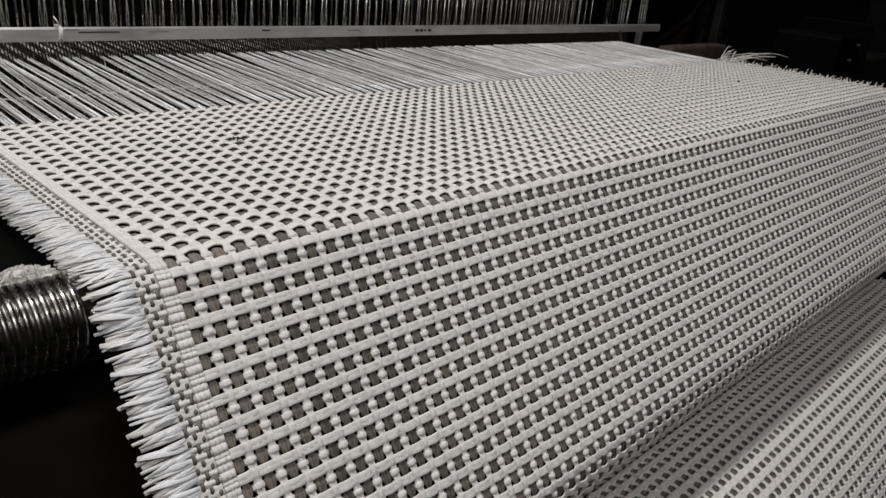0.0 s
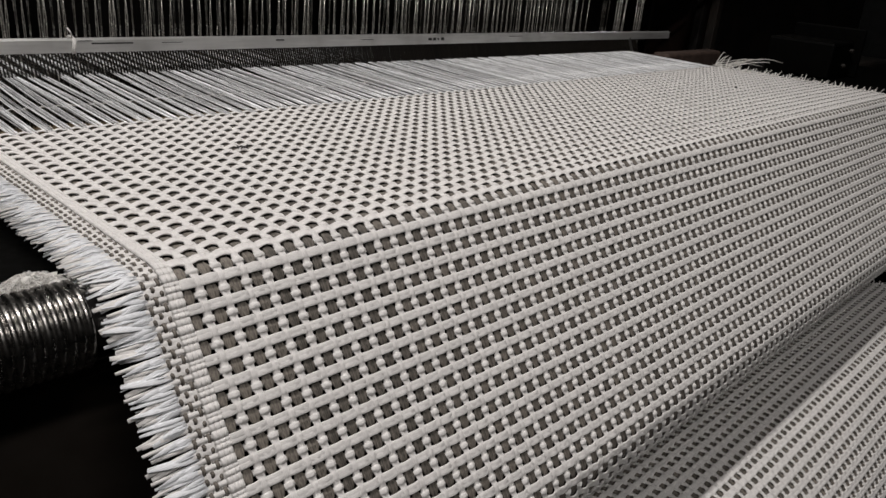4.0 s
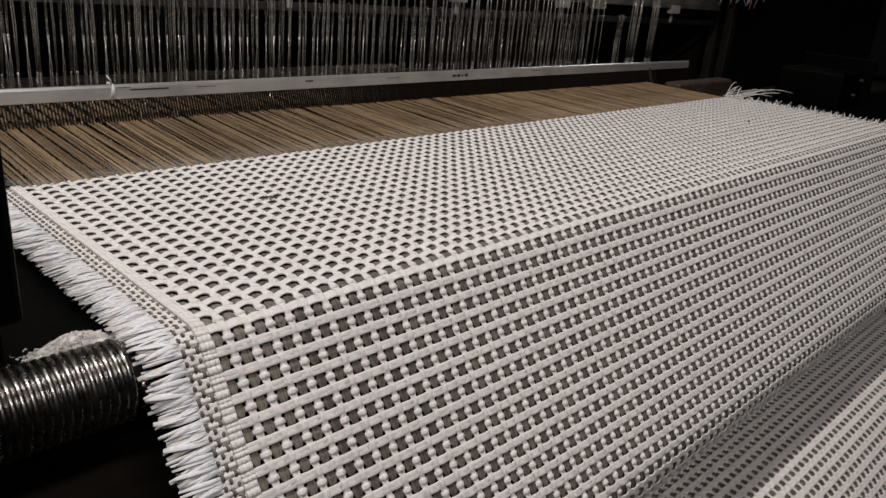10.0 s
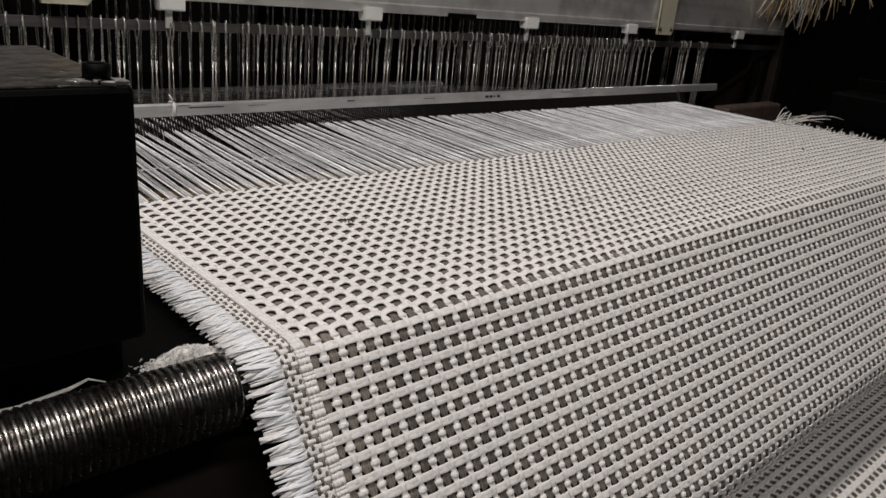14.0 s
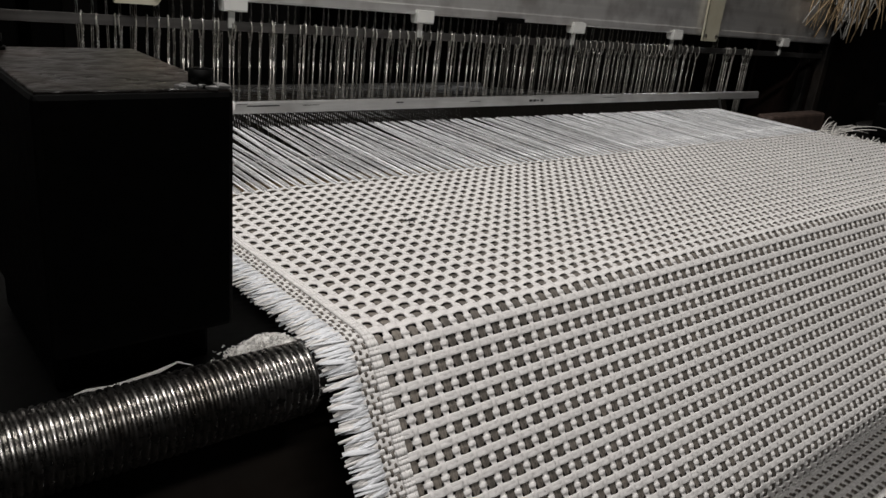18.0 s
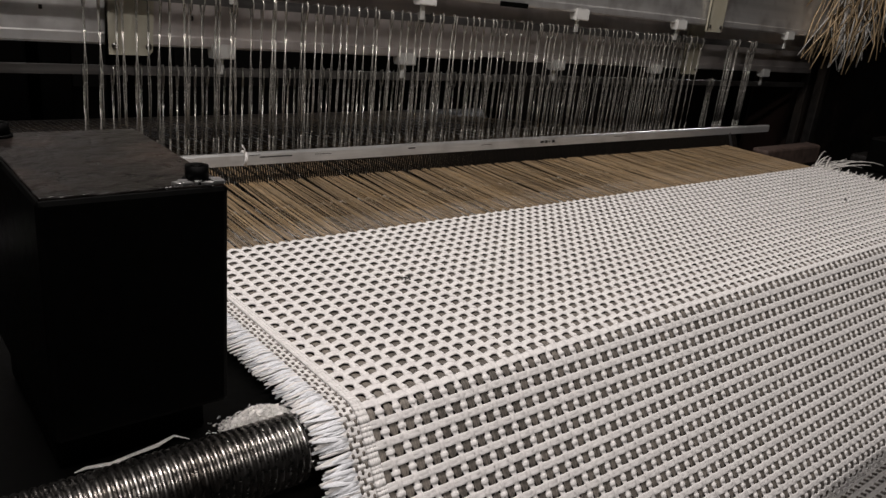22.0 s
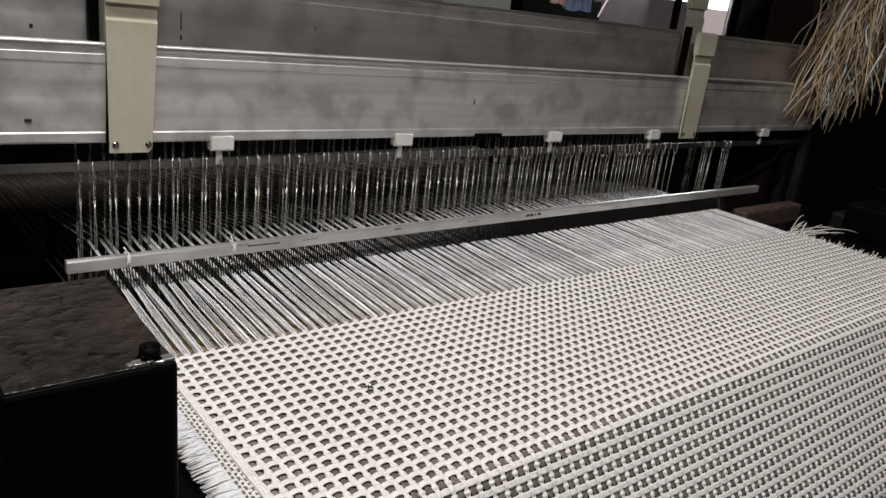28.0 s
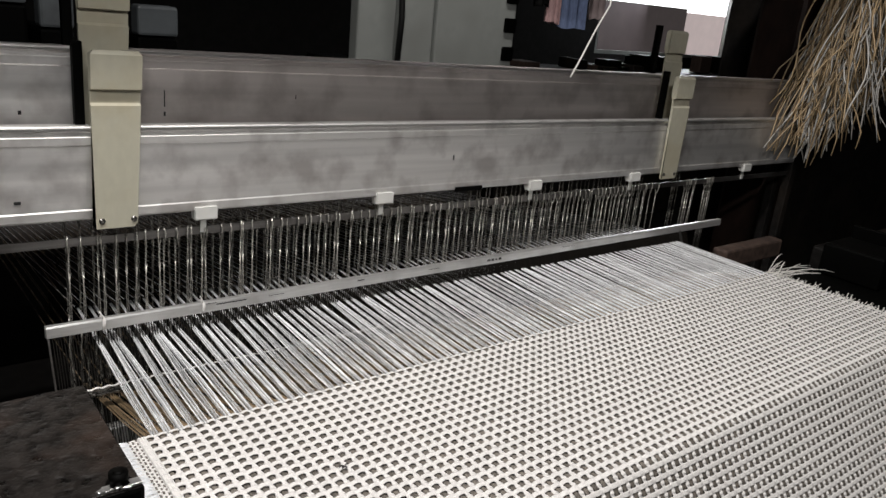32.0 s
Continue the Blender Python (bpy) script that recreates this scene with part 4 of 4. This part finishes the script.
# ---- the far selvedge: loose yarns and dark brackets ----
def loose_yarns():
    rnd = random.Random(31)
    g = Geo()
    for i in range(15):
        x, y = 0.998 + rnd.uniform(-0.004, 0.006), 0.243 + rnd.uniform(-0.022, 0.008)
        l, h, dy = rnd.uniform(0.03, 0.10), rnd.uniform(0.004, 0.015), rnd.uniform(-0.05, 0.03)
        f = rnd.uniform(0.5, 0.85)
        g.tube([(x + l * k, y + dy * k, 0.002 + h * math.sin(k * math.pi * f)) for k in (0, 0.2, 0.4, 0.6, 0.8, 1.0)], 0.0008, 5)
    for i in range(60):
        x, y = 1.0 + rnd.uniform(0, 0.004), 0.235 - i * 0.0037 + rnd.uniform(-0.003, 0.003)
        l = rnd.uniform(0.006, 0.018)
        g.tube([(x + l * k, y + rnd.uniform(-0.003, 0.003) * k, 0.001 + l * 0.4 * k * k * rnd.uniform(0.1, 1.3)) for k in (0, 0.5, 1.0)], 0.0008, 4)
    tagged(part("loose_weft_ends", g, STRAW_WHITE), "loose curling white yarn ends at the far selvedge", "yarn", kind="stuff")


loose_yarns()


def far_brackets():
    root = tagged(empty("temple_bracket", pose(1.16, 0.17, -0.006)), "black iron temple bracket with bolts", "bracket")
    g = Geo()
    g.box(-0.045, -0.05, 0, 0.045, 0.05, 0.055, 0, 0.004)
    part("block", g, BLACK, root)
    g = Geo()
    g.box(0.052, -0.06, 0.0, 0.060, 0.05, 0.075, 0, 0.002)
    part("plate", g, BLACK, root)
    for z in (0.02, 0.042):
        g = Geo()
        g.cyl((-0.010 + z, -0.05, z), (-0.010 + z, -0.055, z), 0.0035, 6, smooth=False)
        part("bolt", g, DARK, root)
    g = Geo()
    g.box(1.03, 0.34, -0.03, 1.22, 0.37, 0.004, 0, 0.004)
    tagged(part("guide_rail", g, RUST), "rusty brown iron guide rail", "rail")
    g = Geo()
    g.box(1.30, 0.20, -0.06, 1.75, 0.32, -0.01, 0, 0.006)
    tagged(part("iron_shelf", g, DARK), "oily dark iron shelf beside the loom", "shelf")


far_brackets()


def straw_bundle():
    rnd = random.Random(41)
    root = tagged(empty("yarn_bundle", pose(1.50, 0.44, 0.62)), "hanging bundle of straw-brown and white yarn ends", "yarn bundle")
    for name, mat, count, label in (("brown_tassel", STRAW, 520, "straw-brown yarn strands"), ("white_tassel", STRAW_WHITE, 420, "shiny pale yarn strands")):
        g = Geo()
        for _ in range(count):
            k = rnd.random() ** 0.85 if mat is STRAW else 1 - rnd.random() ** 1.3 * 0.9
            k = min(1.0, max(0.0, k + rnd.gauss(0, 0.05)))
            x0, y0 = rnd.gauss(0.0, 0.012) + 0.03 * (k - 0.5), rnd.gauss(0, 0.02)
            dx = -0.150 + 0.40 * k + rnd.gauss(0, 0.012)
            drop = (0.505 - 0.10 * k - 0.10 * k * k) * (1 - 0.45 * rnd.random() ** 1.6)
            dy = rnd.gauss(0, 0.028)
            curl, ph, wav = rnd.uniform(0.004, 0.026), rnd.uniform(0, 6.3), rnd.uniform(5, 13)
            pts = []
            for step in range(15):
                f = -0.04 + 1.04 * step / 14
                spread = max(0.0, f) ** 1.1
                w = curl * max(0.0, f)
                pts.append((x0 + dx * spread + w * math.sin(ph + wav * f), y0 + dy * spread + w * math.cos(ph * 1.7 + wav * f), -drop * f))
            g.tube(pts, [0.0015] * 14 + [0.0011], 4, 0, flat=0.5)
        o = part(name, g, mat, root, label)
        o["kind"] = "stuff"
    g = Geo()
    g.cyl((0, 0, 0.0), (0, 0, 0.05), 0.04, 20)
    part("binding", g, STRAW_WHITE, root)
    g = Geo()
    g.cyl((0, 0, 0.05), (0, 0, 2.58), 0.004, 8)
    part("cord", g, DARK, root)
    g = Geo()
    g.tube([(0.589, 0.3615, 0.297), (0.615, 0.371, 0.322), (0.65, 0.385, 0.356), (0.69, 0.400, 0.391), (0.70, 0.402, 0.47), (0.702, 0.402, 3.2)], 0.0012, 6)
    tagged(part("hanging_yarn", g, STRAW_WHITE), "single white yarn hanging from above", "yarn")


straw_bundle()


# ---- all that moves ----
def motions():
    steps = [i * 0.2 for i in range(161)]
    walk(REED, [(t, pose(REED_X, REED_PY, REED_PZ, -math.degrees(math.asin((reed_y(t) - REED_PY) / REED_R)), 0.35)) for t in steps])
    lift = 0.0745
    walk(FRAME_BROWN, [(t, frame_pose(0.483, lift * brown_up(t))) for t in steps])
    walk(FRAME_WHITE, [(t, frame_pose(0.515, lift * white_up(t))) for t in steps])
    for front, back, y, up in ((WHITE_FRONT, WHITE_BACK, 0.515, white_up), (BROWN_FRONT, BROWN_BACK, 0.483, brown_up)):
        walk(front, [(t, pose(0, FELL - 0.004, 0, math.degrees(math.atan2(EYE - 0.0045 + lift * up(t), y - FELL)))) for t in steps])
        walk(back, [(t, pose(0, REST_Y, REST_Z, -math.degrees(math.atan2(EYE - 0.0045 - REST_Z + lift * up(t), REST_Y - y)))) for t in steps])
    # the cloth creeps on; new picks are laid in the shed and beaten up
    seconds = [float(i) for i in range(33)]
    for n, s, ob in PICKS:
        beat = BEAT + PERIOD * (n - FIRST)
        rows = []
        if beat <= 0.0:
            for t in seconds:
                y, z, a = cloth_way(s - SPEED * t)
                rows.append((t, pose(0, y, z, math.degrees(a))))
        else:
            for t in sorted({round(k * 0.2, 2) for k in range(161)}):
                y, z, x = s - SPEED * t, 0.0, 0.0
                if t < beat:
                    k = min(1, max(0, (t - (beat - 2.4)) / 0.8))
                    x = -1.25 * (1 - k)
                    y = min(INSERT_Y, max(s - SPEED * t, reed_y(t) - 0.004))
                    z = INSERT_Z * min(1, max(0, (y - FELL) / (INSERT_Y - FELL)))
                rows.append((t, pose(x, y, z)))
        walk(ob, rows)
    for ob, x, s in ((SPECK, 0, 0.1499), (SPECK_FAR, 0.8107, 0.1297)):
        walk(ob, [(t, pose(x, s - SPEED * t, 0.0012)) for t in seconds])
    walk(ROLL, [(t, pose(0, -0.080, -0.370, math.degrees(SPEED * t / 0.12))) for t in seconds])
    walk(ROLLER, [(t, pose(0, 0.0080, -0.0172, math.degrees(SPEED * t / 0.0180))) for t in seconds])
    rows = []
    for t in steps:
        k = (t - BEAT) % PERIOD - (PERIOD - 2.4)
        x = -0.27
        if 0 <= k < 0.6:
            x += 0.72 * (1 - math.cos(math.pi * k / 0.6)) / 2
        elif 0.6 <= k < 1.3:
            x += 0.72 * (1 + math.cos(math.pi * (k - 0.6) / 0.7)) / 2
        rows.append((t, pose(x, INSERT_Y, -0.016)))
    walk(RAPIER, rows)


motions()
